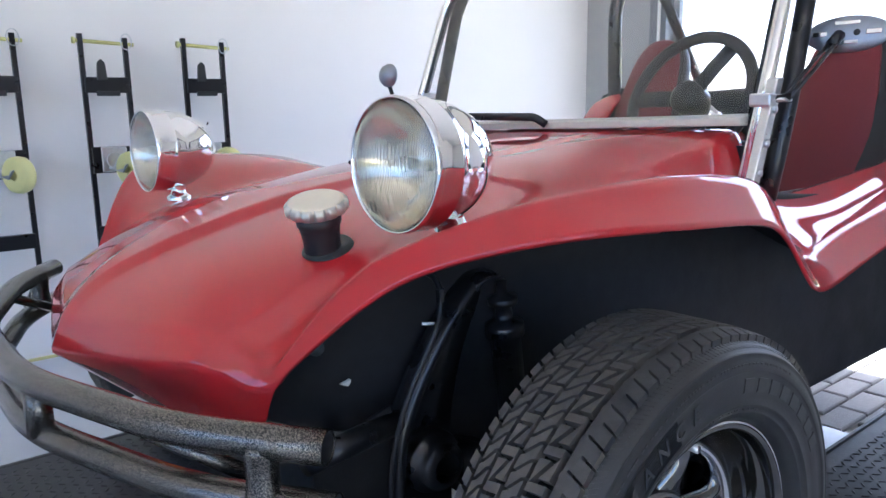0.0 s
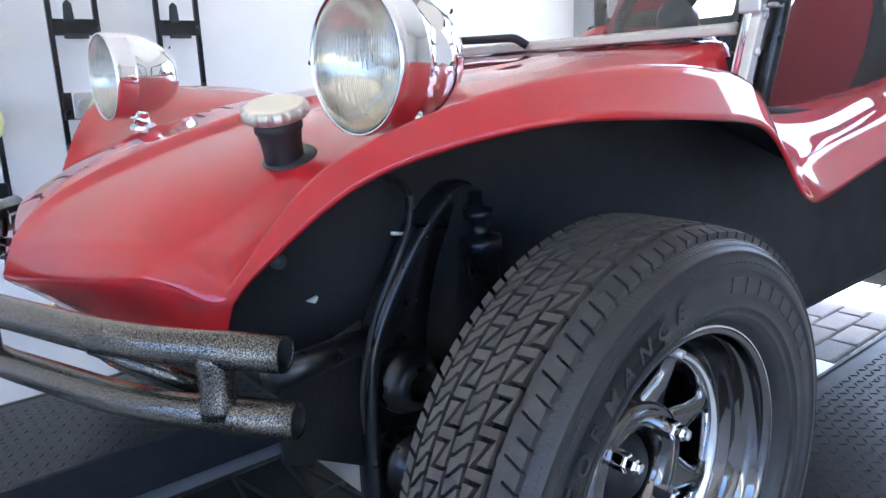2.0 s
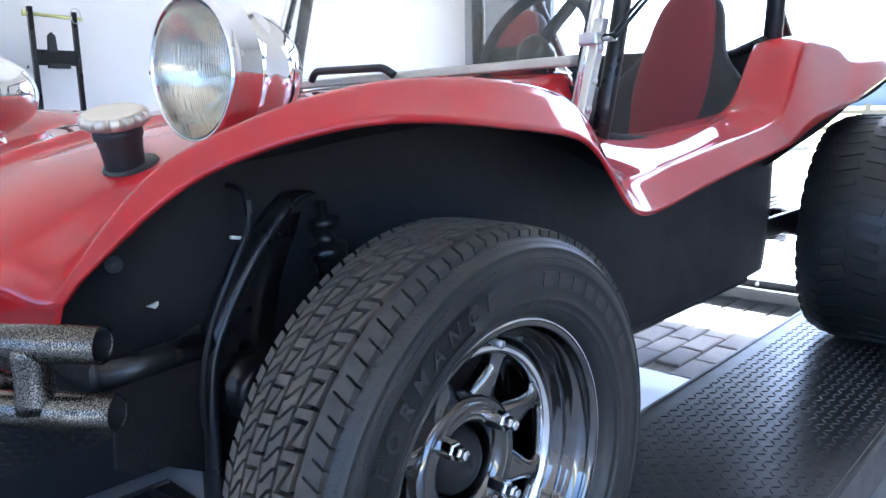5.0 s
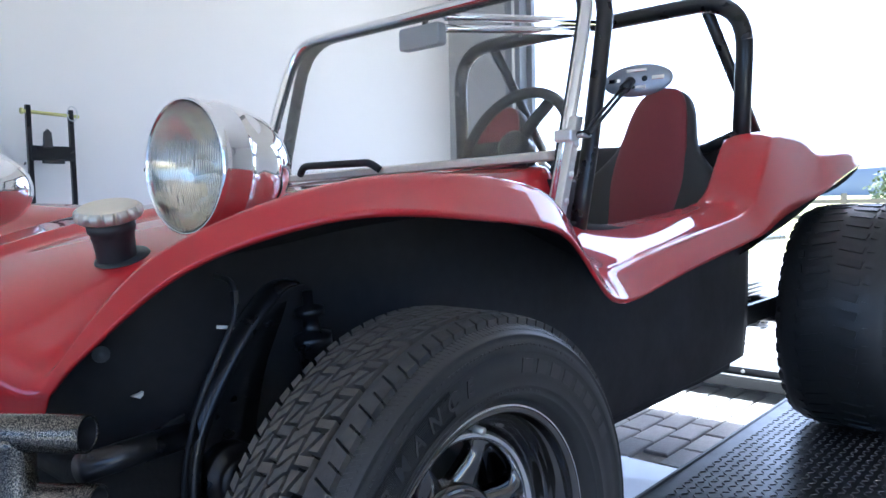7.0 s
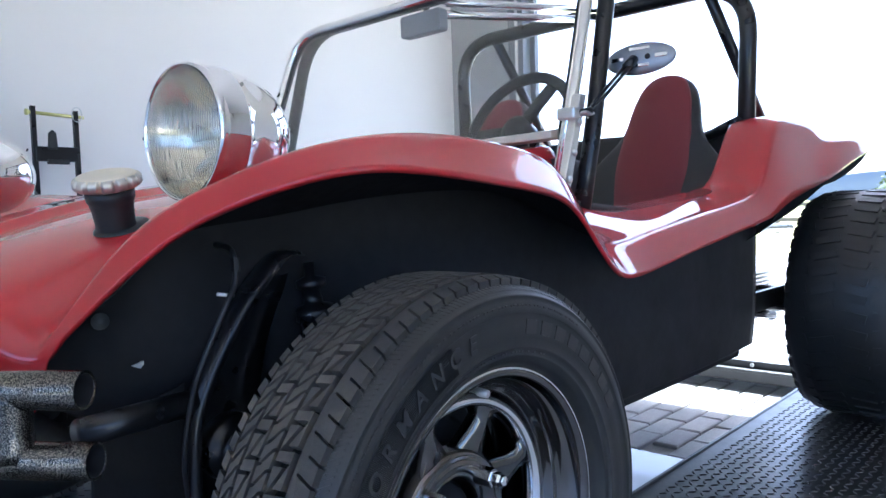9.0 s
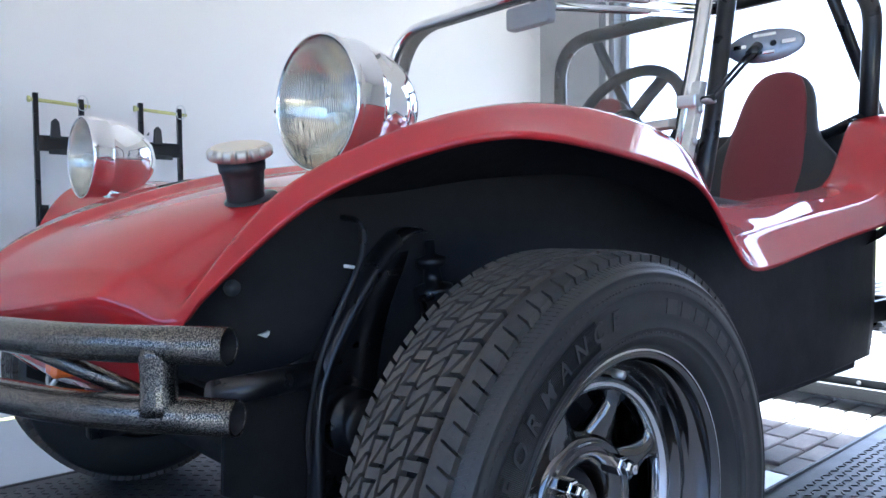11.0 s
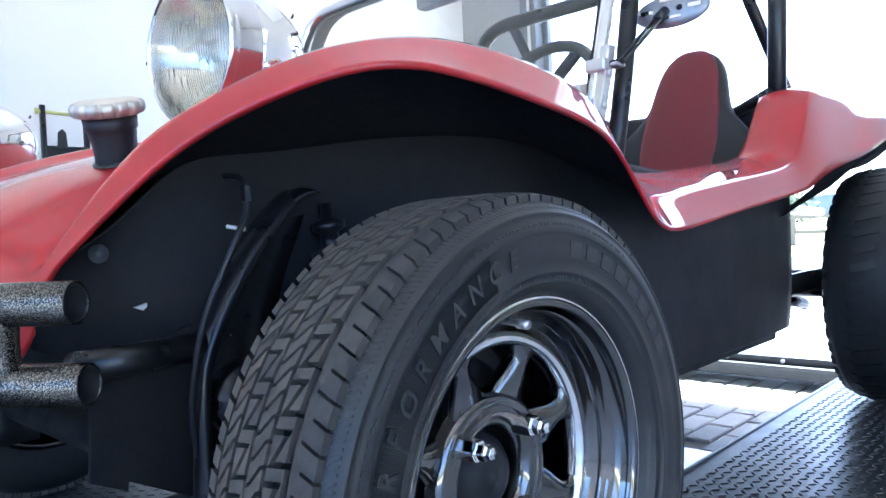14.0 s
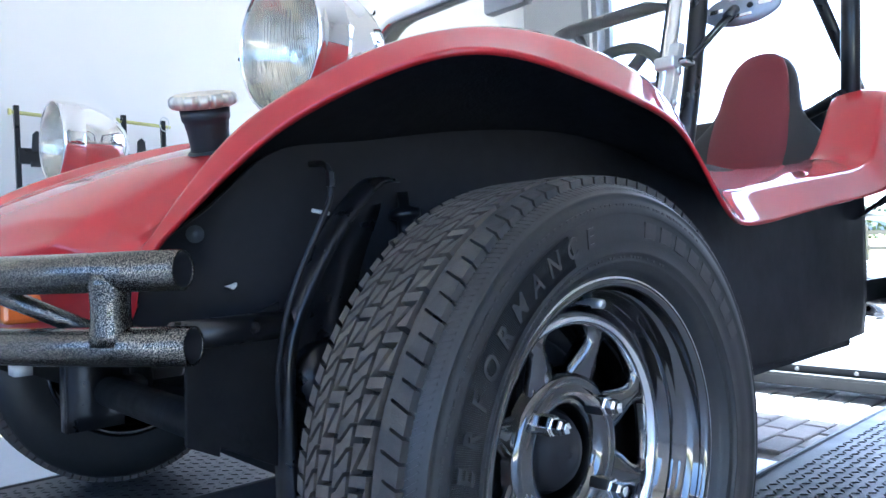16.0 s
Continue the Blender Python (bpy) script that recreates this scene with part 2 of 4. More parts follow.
def revolve(profile, n=48, closed=False):
    """Turns (radius, height) points about the z axis."""
    verts = [(r * math.cos(2 * math.pi * k / n), r * math.sin(2 * math.pi * k / n), h) for r, h in profile for k in range(n)]
    faces = []
    rows = len(profile)
    for i in range(rows if closed else rows - 1):
        for k in range(n):
            a, b = i * n + k, i * n + (k + 1) % n
            c, d = ((i + 1) % rows) * n + (k + 1) % n, ((i + 1) % rows) * n + k
            faces.append((a, b, c, d))
    return verts, faces


def loft(sections, caps=False, ring=False):
    n = len(sections[0])
    verts = [p for s in sections for p in s]
    faces = []
    for i in range(len(sections) - 1):
        for k in range(n if ring else n - 1):
            k2 = (k + 1) % n
            faces.append((i * n + k, i * n + k2, (i + 1) * n + k2, (i + 1) * n + k))
    if caps:
        faces += [tuple(range(n)), tuple(range(len(verts) - n, len(verts)))]
    return verts, faces


def spline(keys, xs):
    """Smooth values through (x, value...) keys at the given places."""
    keys = np.array(keys, float)
    out = []
    for x in xs:
        i = int(np.clip(np.searchsorted(keys[:, 0], x) - 1, 0, len(keys) - 2))
        p0, p1, p2, p3 = keys[max(i - 1, 0)], keys[i], keys[i + 1], keys[min(i + 2, len(keys) - 1)]
        h = p2[0] - p1[0]
        u = float(np.clip((x - p1[0]) / h, 0, 1))
        m1 = (p2 - p0) / max(p2[0] - p0[0], 1e-6) * h
        m2 = (p3 - p1) / max(p3[0] - p1[0], 1e-6) * h
        v = (2 * u ** 3 - 3 * u ** 2 + 1) * p1 + (u ** 3 - 2 * u ** 2 + u) * m1 + (3 * u ** 2 - 2 * u ** 3) * p2 + (u ** 3 - u ** 2) * m2
        out.append(v[1:])
    return np.array(out)


def root(name, label, category, at=(0, 0, 0), group=""):
    ob = new(name)
    ob.location = at
    return tagged(ob, label, category, group)


# ---- setting ----
FLOOR_Z = -0.14
DOOR_X = 3.4


def structure(name, piece, material, label, bevel=0.0):
    ob = mesh_object(name, *piece, material, smooth=False, bevel=bevel)
    return tagged(ob, label, name.split("_")[0], kind="structure")


structure("floor", box(-5.0, 1.62, -5.0, 2.2, FLOOR_Z - 0.2, FLOOR_Z), FLOORPAINT, "smooth light grey coated workshop floor")
ground = structure("ground", box(-400, 400, -400, 400, FLOOR_Z - 0.35, FLOOR_Z - 0.06), GRASS, "dry grassy ground reaching to the horizon")
pavement = structure("pavement", box(1.62, 11.0, -5.0, 6.0, FLOOR_Z - 0.059, FLOOR_Z - 0.012), SAND, "grey concrete block paving with sandy joints")
# Unseen yard, added as a reflector for light through the openings.
forecourt = structure("forecourt", joined(box(-14.0, -5.2, -12.0, 6.0, FLOOR_Z - 0.059, FLOOR_Z - 0.004), box(-5.2, 3.4, -12.0, -5.2, FLOOR_Z - 0.059, FLOOR_Z - 0.004)), BOUNCE_YARD, "unseen pale yard added to bounce sunlight into the workshop")
structure("wall_right", box(-5.2, 3.4, 2.25, 2.47, FLOOR_Z, 3.4), WALLPAINT, "smooth white painted plaster wall")
structure("wall_pier", box(DOOR_X, DOOR_X + .2, 1.72, 2.25, FLOOR_Z, 3.4), PIERSHADE, "pier beside the roller door, its backlit shade put into the grey")
# Unseen left and front walls, added with openings sized to shape the daylight.
structure("wall_left", joined(box(-5.2, -4.4, -5.2, -5.0, FLOOR_Z, 3.4), box(-0.6, 3.4, -5.2, -5.0, FLOOR_Z, 3.4), box(-4.4, -0.6, -5.2, -5.0, 2.8, 3.4)), WALLPAINT, "unseen white wall added with a wide doorway to shape the light")
structure("wall_front", joined(box(-5.2, -5.0, 0.6, 2.25, FLOOR_Z, 3.4), box(-5.2, -5.0, -5.0, -3.8, FLOOR_Z, 3.4), box(-5.2, -5.0, -3.8, 0.6, 3.0, 3.4), box(-5.2, -5.0, -3.8, 0.6, FLOOR_Z, .9)),
          WALLPAINT, "unseen white wall added with a wide window opening to shape the light")
# The long side part is unseen, added to keep sky light off wall_right.
structure("wall_back", joined(box(DOOR_X, DOOR_X + 0.2, -5.2, -0.95, FLOOR_Z, 3.4), box(DOOR_X, DOOR_X + 0.2, -0.95, 1.72, 2.36, 3.4)),
          WALLPAINT, "white painted lintel over the open roller door, with an unseen wall added to block sky light")
structure("ceiling", box(-5.2, DOOR_X + 0.2, -5.2, 2.47, 3.4, 3.55), CEILPAINT, "plain white painted ceiling")
door_frame = structure("door_1", joined(box(DOOR_X - .03, DOOR_X + .05, 1.60, 1.72, FLOOR_Z, 2.36), box(DOOR_X + .05, DOOR_X + .09, 1.56, 1.64, FLOOR_Z, 2.36)), FRAMEGREY, "dark grey steel guide of the open roller door")
mesh_object("guide_rail", *box(DOOR_X - .036, DOOR_X - .03, 1.64, 1.66, FLOOR_Z, 2.36), ALUMINIUM, door_frame, smooth=False)

# distant hills, one low ridge
hill = []
for k in range(90):
    a = radians(-75 + 150 * k / 89)
    h = 7 + 6 * noise.noise((k * 0.09, 2.0, 0)) + 2 * noise.noise((k * 0.4, 5.0, 0))
    hill.append([(300 * math.cos(a), 300 * math.sin(a), -1), (300 * math.cos(a), 300 * math.sin(a), max(2, h)), (330 * math.cos(a), 330 * math.sin(a), max(2, h) * 0.9)])
tagged(mesh_object("backdrop", *loft(hill), HILL), "low blue hazy hills on the horizon", "hills", kind="structure")


# ---- car lift ----
def runway(name, y0, y1, label):
    ob = mesh_object(name, *loft([[(x, y, z) for y, z in ((y0, -.12), (y0, -.004), (y0 + .004, 0), (y0 + .012, 0), (y0 + .016, -.004), (y1 - .016, -.004), (y1 - .012, 0), (y1 - .004, 0), (y1, -.004), (y1, -.12))] for x in (-1.5, 2.90)], ring=True, caps=True), PLATE, smooth=False)
    tagged(ob, label, "car lift", group="lift runways")
    verts, faces = [], []
    pitch = 0.025
    nx, ny = int(4.36 / pitch), int((y1 - y0 - 0.05) / pitch)
    for i in range(nx):
        for j in range(ny):
            cx, cy = -1.48 + i * pitch, y0 + 0.03 + j * pitch
            a = radians(45 if (i + j) % 2 else -45)
            ca, sa = math.cos(a), math.sin(a)
            n = len(verts)
            for lx, ly, lz in ((-0.0115, 0, 0), (-0.0035, 0.0036, 0), (0.0035, 0.0036, 0), (0.0115, 0, 0), (0.0035, -0.0036, 0), (-0.0035, -0.0036, 0), (-0.006, 0, 0.0024), (0.006, 0, 0.0024)):
                verts.append((cx + lx * ca - ly * sa, cy + lx * sa + ly * ca, -0.0045 + lz))
            faces += [tuple(n + q for q in f) for f in ((0, 6, 1), (1, 6, 7, 2), (2, 7, 3), (3, 7, 4), (4, 7, 6, 5), (5, 6, 0))]
    me = bpy.data.meshes.new("tread_lug")
    me.from_pydata(verts, [], faces)
    me.materials.append(PLATE)
    lugs = new("tread_lug", me)
    lugs.parent = ob
    tagged(lugs, kind="stuff")
    ob.location.z = .010
    return ob


runway("lift_runway", -0.94, -0.447, "black diamond tread plate runway of a car lift")
runway("lift_runway", 0.40, 0.86, "black diamond tread plate runway of a car lift")
beam = tagged(mesh_object("lift_crossbeam", *joined(box(2.66, 2.86, -0.447, 0.40, -0.11, -0.012), box(2.62, 2.66, -0.447, 0.40, -0.06, -0.045)), LIFTSTEEL, smooth=False, bevel=0.004), "grey painted steel crossbeam between the lift runways", "car lift")
for y in (-0.36, -0.12, 0.12):
    mesh_object("bolt", *moved(revolve([(0.0, 0.008), (0.009, 0.008), (0.010, 0.0)], 6), pose(2.658, y, -0.03, 0, -90, 0)), ZINC, beam, smooth=False)

# ---- beach buggy ----
buggy = root("beach_buggy", "glossy red fibreglass beach buggy with open black cockpit", "car")

# half sections from the ridge of the bonnet out to the lip of the wing
def ridge(x):
    """Half width of the raised spine of the bonnet and its height at one place along the car."""
    return float(np.interp(x, (-.46, -.36, -.2, .1, .62), (.004, .045, .078, .10, .12))), float(np.interp(x, (-.48, -.40, -.2, .05, .25), (.004, .013, .014, .008, .002)))


# x, height at the middle, then bonnet, shoulder, valley, wing root, wing shoulder and lip as (x, y, z)
HALF = []
for mid, rest in (
        ((-.40, 0, .43), [(-.385, -.22, .44), (-.37, -.33, .46), (-.36, -.36, .47), (-.355, -.375, .48), (-.352, -.39, .50), (-.352, -.40, .52)]),
        ((-.512, 0, .522), [(-.460, -.25, .561), (-.422, -.337, .577), (-.39, -.365, .560), (-.372, -.388, .545), (-.360, -.405, .545), (-.352, -.418, .548)]),
        ((-.492, 0, .575), [(-.433, -.25, .610), (-.388, -.338, .606), (-.362, -.378, .580), (-.352, -.398, .562), (-.346, -.416, .575), (-.340, -.434, .574)]),
        ((-.452, 0, .625), [(-.396, -.25, .636), (-.350, -.352, .617), (-.335, -.368, .582), (-.324, -.412, .580), (-.318, -.440, .626), (-.316, -.462, .608)]),
        ((-.36, 0, .668), [(-.331, -.25, .668), (-.306, -.360, .647), (-.294, -.384, .616), (-.286, -.435, .632), (-.279, -.482, .692), (-.274, -.520, .668)]),
        ((-.27, 0, .697), [(-.262, -.25, .698), (-.253, -.372, .679), (-.248, -.402, .656), (-.246, -.485, .682), (-.244, -.535, .728), (-.240, -.580, .706)]),
        ((-.19, 0, .720), [(-.19, -.25, .719), (-.19, -.382, .699), (-.19, -.424, .692), (-.19, -.525, .720), (-.19, -.625, .768), (-.186, -.698, .744)]),
        ((-.13, 0, .736), [(-.13, -.25, .730), (-.13, -.386, .708), (-.13, -.440, .698), (-.13, -.55, .740), (-.13, -.672, .788), (-.13, -.738, .752)]),
        ((-.06, 0, .750), [(-.06, -.25, .738), (-.06, -.373, .717), (-.06, -.452, .704), (-.06, -.57, .765), (-.06, -.700, .797), (-.06, -.748, .747)]),
        ((.05, 0, .766), [(.05, -.25, .755), (.05, -.385, .732), (.05, -.465, .725), (.05, -.57, .774), (.05, -.706, .798), (.05, -.742, .737)]),
        ((.2, 0, .784), [(.2, -.26, .775), (.2, -.40, .750), (.2, -.476, .738), (.2, -.57, .768), (.2, -.690, .787), (.2, -.724, .724)]),
        ((.28, 0, .792), [(.28, -.27, .784), (.28, -.41, .758), (.28, -.48, .740), (.28, -.56, .754), (.28, -.682, .770), (.28, -.714, .708)]),
        ((.335, 0, .798), [(.335, -.28, .790), (.335, -.42, .764), (.335, -.482, .740), (.335, -.56, .742), (.335, -.680, .727), (.335, -.714, .660)]),
        ((.39, 0, .804), [(.39, -.28, .797), (.39, -.43, .771), (.39, -.484, .736), (.39, -.555, .712), (.39, -.672, .670), (.39, -.710, .610)]),
        ((.46, 0, .811), [(.46, -.29, .809), (.46, -.44, .793), (.46, -.486, .73), (.46, -.555, .682), (.46, -.662, .638), (.46, -.697, .578)]),
        ((.54, 0, .819), [(.54, -.30, .822), (.54, -.45, .814), (.54, -.488, .725), (.54, -.55, .673), (.54, -.650, .634), (.54, -.680, .573)]),
        ((.62, 0, .826), [(.62, -.30, .831), (.62, -.45, .830), (.62, -.487, .715), (.62, -.55, .674), (.62, -.640, .638), (.62, -.669, .577)])):
    w, h = ridge(mid[0])
    b0 = Vector(mid)
    b1 = Vector(rest[0])
    e1, e2 = b0.lerp(b1, w / .25), b0.lerp(b1, (w + .03) / .25)
    HALF.append([tuple(b0 + Vector((0, 0, h * .9))), tuple(e1 + Vector((0, 0, h))), tuple(e2)] + rest)

# cockpit rail and rear wing: inner edge, crown, shoulder and lip as (y, z) along the car
RAIL = [
    (.70, [(-.480, .700), (-.55, .681), (-.635, .647), (-.660, .584)]),
    (.80, [(-.475, .697), (-.55, .688), (-.630, .657), (-.652, .594)]),
    (.95, [(-.475, .708), (-.55, .702), (-.624, .673), (-.645, .610)]),
    (1.2, [(-.475, .728), (-.55, .726), (-.618, .699), (-.638, .635)]),
    (1.32, [(-.480, .744), (-.55, .744), (-.618, .718), (-.639, .650)]),
    (1.36, [(-.485, .790), (-.55, .792), (-.618, .764), (-.640, .656)]),
    (1.42, [(-.485, .868), (-.55, .872), (-.615, .846), (-.642, .676)]),
    (1.48, [(-.483, .930), (-.545, .940), (-.610, .918), (-.644, .694)]),
    (1.56, [(-.482, .940), (-.545, .951), (-.610, .930), (-.646, .712)]),
    (1.74, [(-.480, .944), (-.545, .955), (-.612, .936), (-.650, .744)]),
    (1.80, [(-.478, .930), (-.545, .940), (-.618, .920), (-.656, .756)]),
    (1.85, [(-.476, .896), (-.55, .902), (-.626, .888), (-.662, .770)]),
    (1.92, [(-.475, .888), (-.55, .895), (-.640, .884), (-.668, .790)]),
    (2.10, [(-.475, .900), (-.55, .908), (-.655, .900), (-.670, .832)]),
    (2.27, [(-.475, .900), (-.55, .906), (-.655, .902), (-.666, .860)]),
    (2.36, [(-.48, .876), (-.55, .880), (-.645, .880), (-.662, .866)]),
]


def full(half):
    return [tuple(p) for p in reversed(half)] + [(x, -y, z + .030 * y) for x, y, z in half[1:]]


def moulding():
    """Bonnet, wings, rails and rear wings as one sheet; gives its sharp lines too."""
    verts, faces = loft([full(h) for h in HALF])
    lines = {}
    n = len(HALF)
    weights = {0: 1, 16: 1, 1: .82, 15: .82, 3: .4, 13: .4, 4: .45, 12: .45, 6: .55, 10: .55, 7: .85, 9: .85, 8: .3}
    rows = {1: .85, 2: .55}
    for i in range(n):
        for k in range(17):
            if i + 1 < n and k in weights:
                lines[(i * 17 + k, (i + 1) * 17 + k)] = weights[k]
            if i in rows and k < 16:
                lines[(i * 17 + k, i * 17 + k + 1)] = rows[i]
    for side in (0, 1):
        before = [(n - 1) * 17 + k for k in ((3, 2, 1, 0) if side == 0 else (13, 14, 15, 16))]
        for j, (x, sec) in enumerate(RAIL):
            here = []
            for y, z in sec:
                here.append(len(verts))
                verts.append((x, y, z) if side == 0 else (x, -y, z + .030 * y))
            for k in range(3):
                f = (before[k + 1], before[k], here[k], here[k + 1])
                faces.append(f if side == 0 else f[::-1])
            for k, w in ((0, .9), (2, .8), (3, 1)):
                lines[(before[k], here[k])] = w
            before = here
    return verts, faces, lines


mv, mf, sharp = moulding()
shell = mesh_object("body_moulding", mv, mf, RED, buggy, "glossy red bonnet, wings and cockpit rails in one moulding", subsurf=3)
at = shell.data.attributes.new("crease_edge", "FLOAT", "EDGE")
at.data.foreach_set("value", np.array([sharp.get(tuple(e.vertices), sharp.get(tuple(e.vertices)[::-1], 0.0)) for e in shell.data.edges], dtype=np.float32))
shell.modifiers.new("solid", "SOLIDIFY").thickness = 0.006
shell.modifiers["solid"].offset = -1
shell.data.materials.append(UNDERSEAL)
shell.modifiers["solid"].material_offset = 1
for flip in (1, -1):
    under = [[(x, flip * (y + 0.012), z) for y, z in (sec[2], sec[3])] + [(x, flip * -0.60, sec[3][1] - .06), (x, flip * -0.53, sec[3][1] - .11), (x, flip * -0.47, sec[3][1] - .12)] for x, sec in RAIL[7:]]
    mesh_object("rear_wing_liner", *loft(under), UNDERSEAL, buggy, "black underside of the rear wing", subsurf=1)
rear = [[(x, y, z) for y, z in ((-.46, zz - .03), (-.44, zz), (-.2, zz + .02), (.2, zz + .02), (.44, zz), (.46, zz - .03))] for x, zz in ((1.75, .84), (1.90, .835), (2.0, .82), (2.12, .79), (2.16, .70))]
mesh_object("rear_deck", *loft(rear), RED, buggy, "glossy red engine deck", subsurf=1, solid=0.006)

# tub: side panels, bulkheads and floor
PANEL = ((-.335, -.33, .48, -.355, .53, -.378, .566), (-.27, -.345, .45, -.372, .55, -.398, .612), (-.20, -.36, .43, -.40, .58, -.425, .678), (-.06, -.41, .40, -.42, .57, -.452, .724), (.05, -.43, .36, -.43, .55, -.465, .744), (.25, -.47, .31, -.475, .5, -.478, .752), (.55, -.50, .282, -.51, .45, -.492, .722),
         (.9, -.515, .275, -.525, .45, -.52, .69), (1.25, -.515, .272, -.525, .45, -.52, .70), (1.565, -.508, .278, -.52, .45, -.52, .74))
for flip in (1, -1):
    xs = sorted(set(np.round(np.concatenate([np.linspace(-.335, -.12, 87), np.linspace(-.12, 1.565, 60)]), 5)))
    rows = spline(PANEL, xs)
    sheet = []
    for x, (y0, z0, y1, z1, y2, z2) in zip(xs, rows):
        if flip < 0:
            z2, z0, z1 = z2 - .034, max(z0, .53 if x < .35 else z0), max(z1, .56 if x < .35 else z1)
        sheet.append([(x, flip * ((1 - u) ** 2 * y0 + 2 * u * (1 - u) * (2 * y1 - (y0 + y2) / 2) + u * u * y2), (1 - u) ** 2 * z0 + 2 * u * (1 - u) * (2 * z1 - (z0 + z2) / 2) + u * u * z2) for u in np.linspace(0, 1, 57)])
    pv, pf = loft(sheet)
    mesh_object("side_panel", pv, pf, BLACK, buggy, "matt black lower side panel of the tub", solid=0.006)
# Added white plate in place of daylight seen through a gap here.
mesh_object("panel_tag", *loft([[(x, y, z) for x, z in ((-.244, .519), (-.233, .5215), (-.229, .523), (-.2295, .5185), (-.234, .5145), (-.238, .5165))] for y in (-.392, -.386)], ring=True, caps=True), WHITEPL, buggy, "small torn white tag on the black panel", smooth=False)
mesh_object("floor_pan", *joined(box(.0, 1.47, -.505, .505, .255, .275), box(1.45, 1.475, -.505, .505, .26, .74), box(.60, .62, -.47, .47, .40, .80)), BLACK, buggy, "black floor pan and bulkheads", smooth=False)
for s in (1, -1):
    mesh_object("cockpit_trim", *box(.62, 1.46, s * .470 - .002, s * .470 + .002, .28, .70), SEATBLACK, buggy, "black trimmed cockpit side", smooth=False)
mesh_object("dashboard", *loft([[(.62, y, .81), (.72, y, .80), (.73, y, .76), (.70, y, .68), (.63, y, .66)] for y in (-.46, -.2, .1, .46)], ring=True, caps=True), SEATBLACK, buggy, "black dashboard", bevel=0.008)

# windscreen
WS_B, WS_T = Vector((.590, 0, .835)), Vector((.730, 0, 1.238))


def ws(y, u, dx=0.0):
    p = WS_B.lerp(WS_T, u)
    return (p.x + dx, y, p.z)


strip = mesh_object("cowl_strip", *loft([[(.575, y, .822 + up), (.575, y, .838 + up), (.62, y, .844 + up), (.62, y, .822 + up)] for y, up in ((-.478, .016), (-.2, .010), (.1, .004), (.475, -.004))], ring=True, caps=True), GASKET, buggy, "cream sealing strip below the windscreen", smooth=False, bevel=0.003)
screen = mesh_object("windscreen_frame", *tube(fillet([ws(-.505, -.24), ws(-.50, .5), ws(-.49, 1.0), ws(.525, 1.0), ws(.535, .5), ws(.54, -.24)], .11, 8), .013, 12), CHROME, buggy, "polished chrome windscreen frame")
mesh_object("glass", *loft([[ws(y, 0.02), ws(y, .98), ws(y, .98, .004), ws(y, .02, .004)] for y in (-.48, .51)], ring=True, caps=True), GLASS, screen, smooth=False).visible_shadow = False
mesh_object("seal", *tube(fillet([ws(-.488, .0, .006), ws(-.482, .5, .006), ws(-.472, .965, .006), ws(.507, .965, .006), ws(.517, .5, .006), ws(.523, .0, .006)], .10, 8), .007, 8), SEATBLACK, screen, "black rubber seal")
for y in (-.505, .505):
    mesh_object("post_plate", *joined(loft([[ws(y - .022, u, -.012), ws(y + .012, u, -.012), ws(y + .012, u, .012), ws(y - .022, u, .012)] for u in (-.27, -.05, .22)], ring=True, caps=True)), ALUMINIUM, screen, "polished aluminium post bracket", smooth=False, bevel=0.003)
    for u in (-.2, -.07, .08):
        mesh_object("screw", *moved(revolve([(0.0, .004), (.007, .003), (.008, 0)], 10), Matrix.Translation(ws(y - .023, u)) @ pose(0, 0, 0, 90, 0, 0)), ZINC, screen)
mesh_object("front_hoop", *tube(fillet([(.655, -.495, .69), (.68, -.51, .85), (.782, -.505, 1.250), (.782, .535, 1.250), (.68, .54, .85), (.655, .495, .69)], .13, 8), .018, 14), STEEL_BLACK, buggy, "dark tubular hoop behind the windscreen")
hoop = mesh_object("roll_hoop", *tube(fillet([(1.53, -.505, .74), (1.56, -.515, 1.338), (1.56, .585, 1.338), (1.53, .545, .74)], .16, 10), .025, 16), STEEL_BLACK, buggy, "dark blue-black tubular roll hoop")
for s in (1, -1):
    mesh_object("brace", *tube([(1.56, -.39 * s + (.03 if s < 0 else 0), 1.335), (2.02, -.44 * s, .84)], .018, 12), STEEL_BLACK, hoop)
    mesh_object("seat_brace", *tube(fillet([(1.50, -.50 * s, .93), (1.60, -.36 * s, .90), (1.62, 0, .89)], .06), .016, 10), STEEL_BLACK, hoop)
for z in (1.232, 1.202):
    mesh_object("spreader_bar", *tube([(.782, -.03, z), (1.545, -.07, z + .105)], .011, 12), CHROME, hoop, "chrome spreader bar")
mesh_object("interior_mirror", *loft([[(x, y, z) for y, z in ((-.05, 1.161), (-.045, 1.154), (.087, 1.154), (.092, 1.161), (.092, 1.204), (.087, 1.211), (-.045, 1.211), (-.05, 1.204))] for x in (.735, .742, .765)], ring=True, caps=True), MIRRORBACK, buggy, "rectangular rear-view mirror with metal back", smooth=False, bevel=0.003)
mesh_object("mirror_stalk", *tube([(.765, .02, 1.245), (.757, .02, 1.19)], .008), SEATBLACK, buggy)


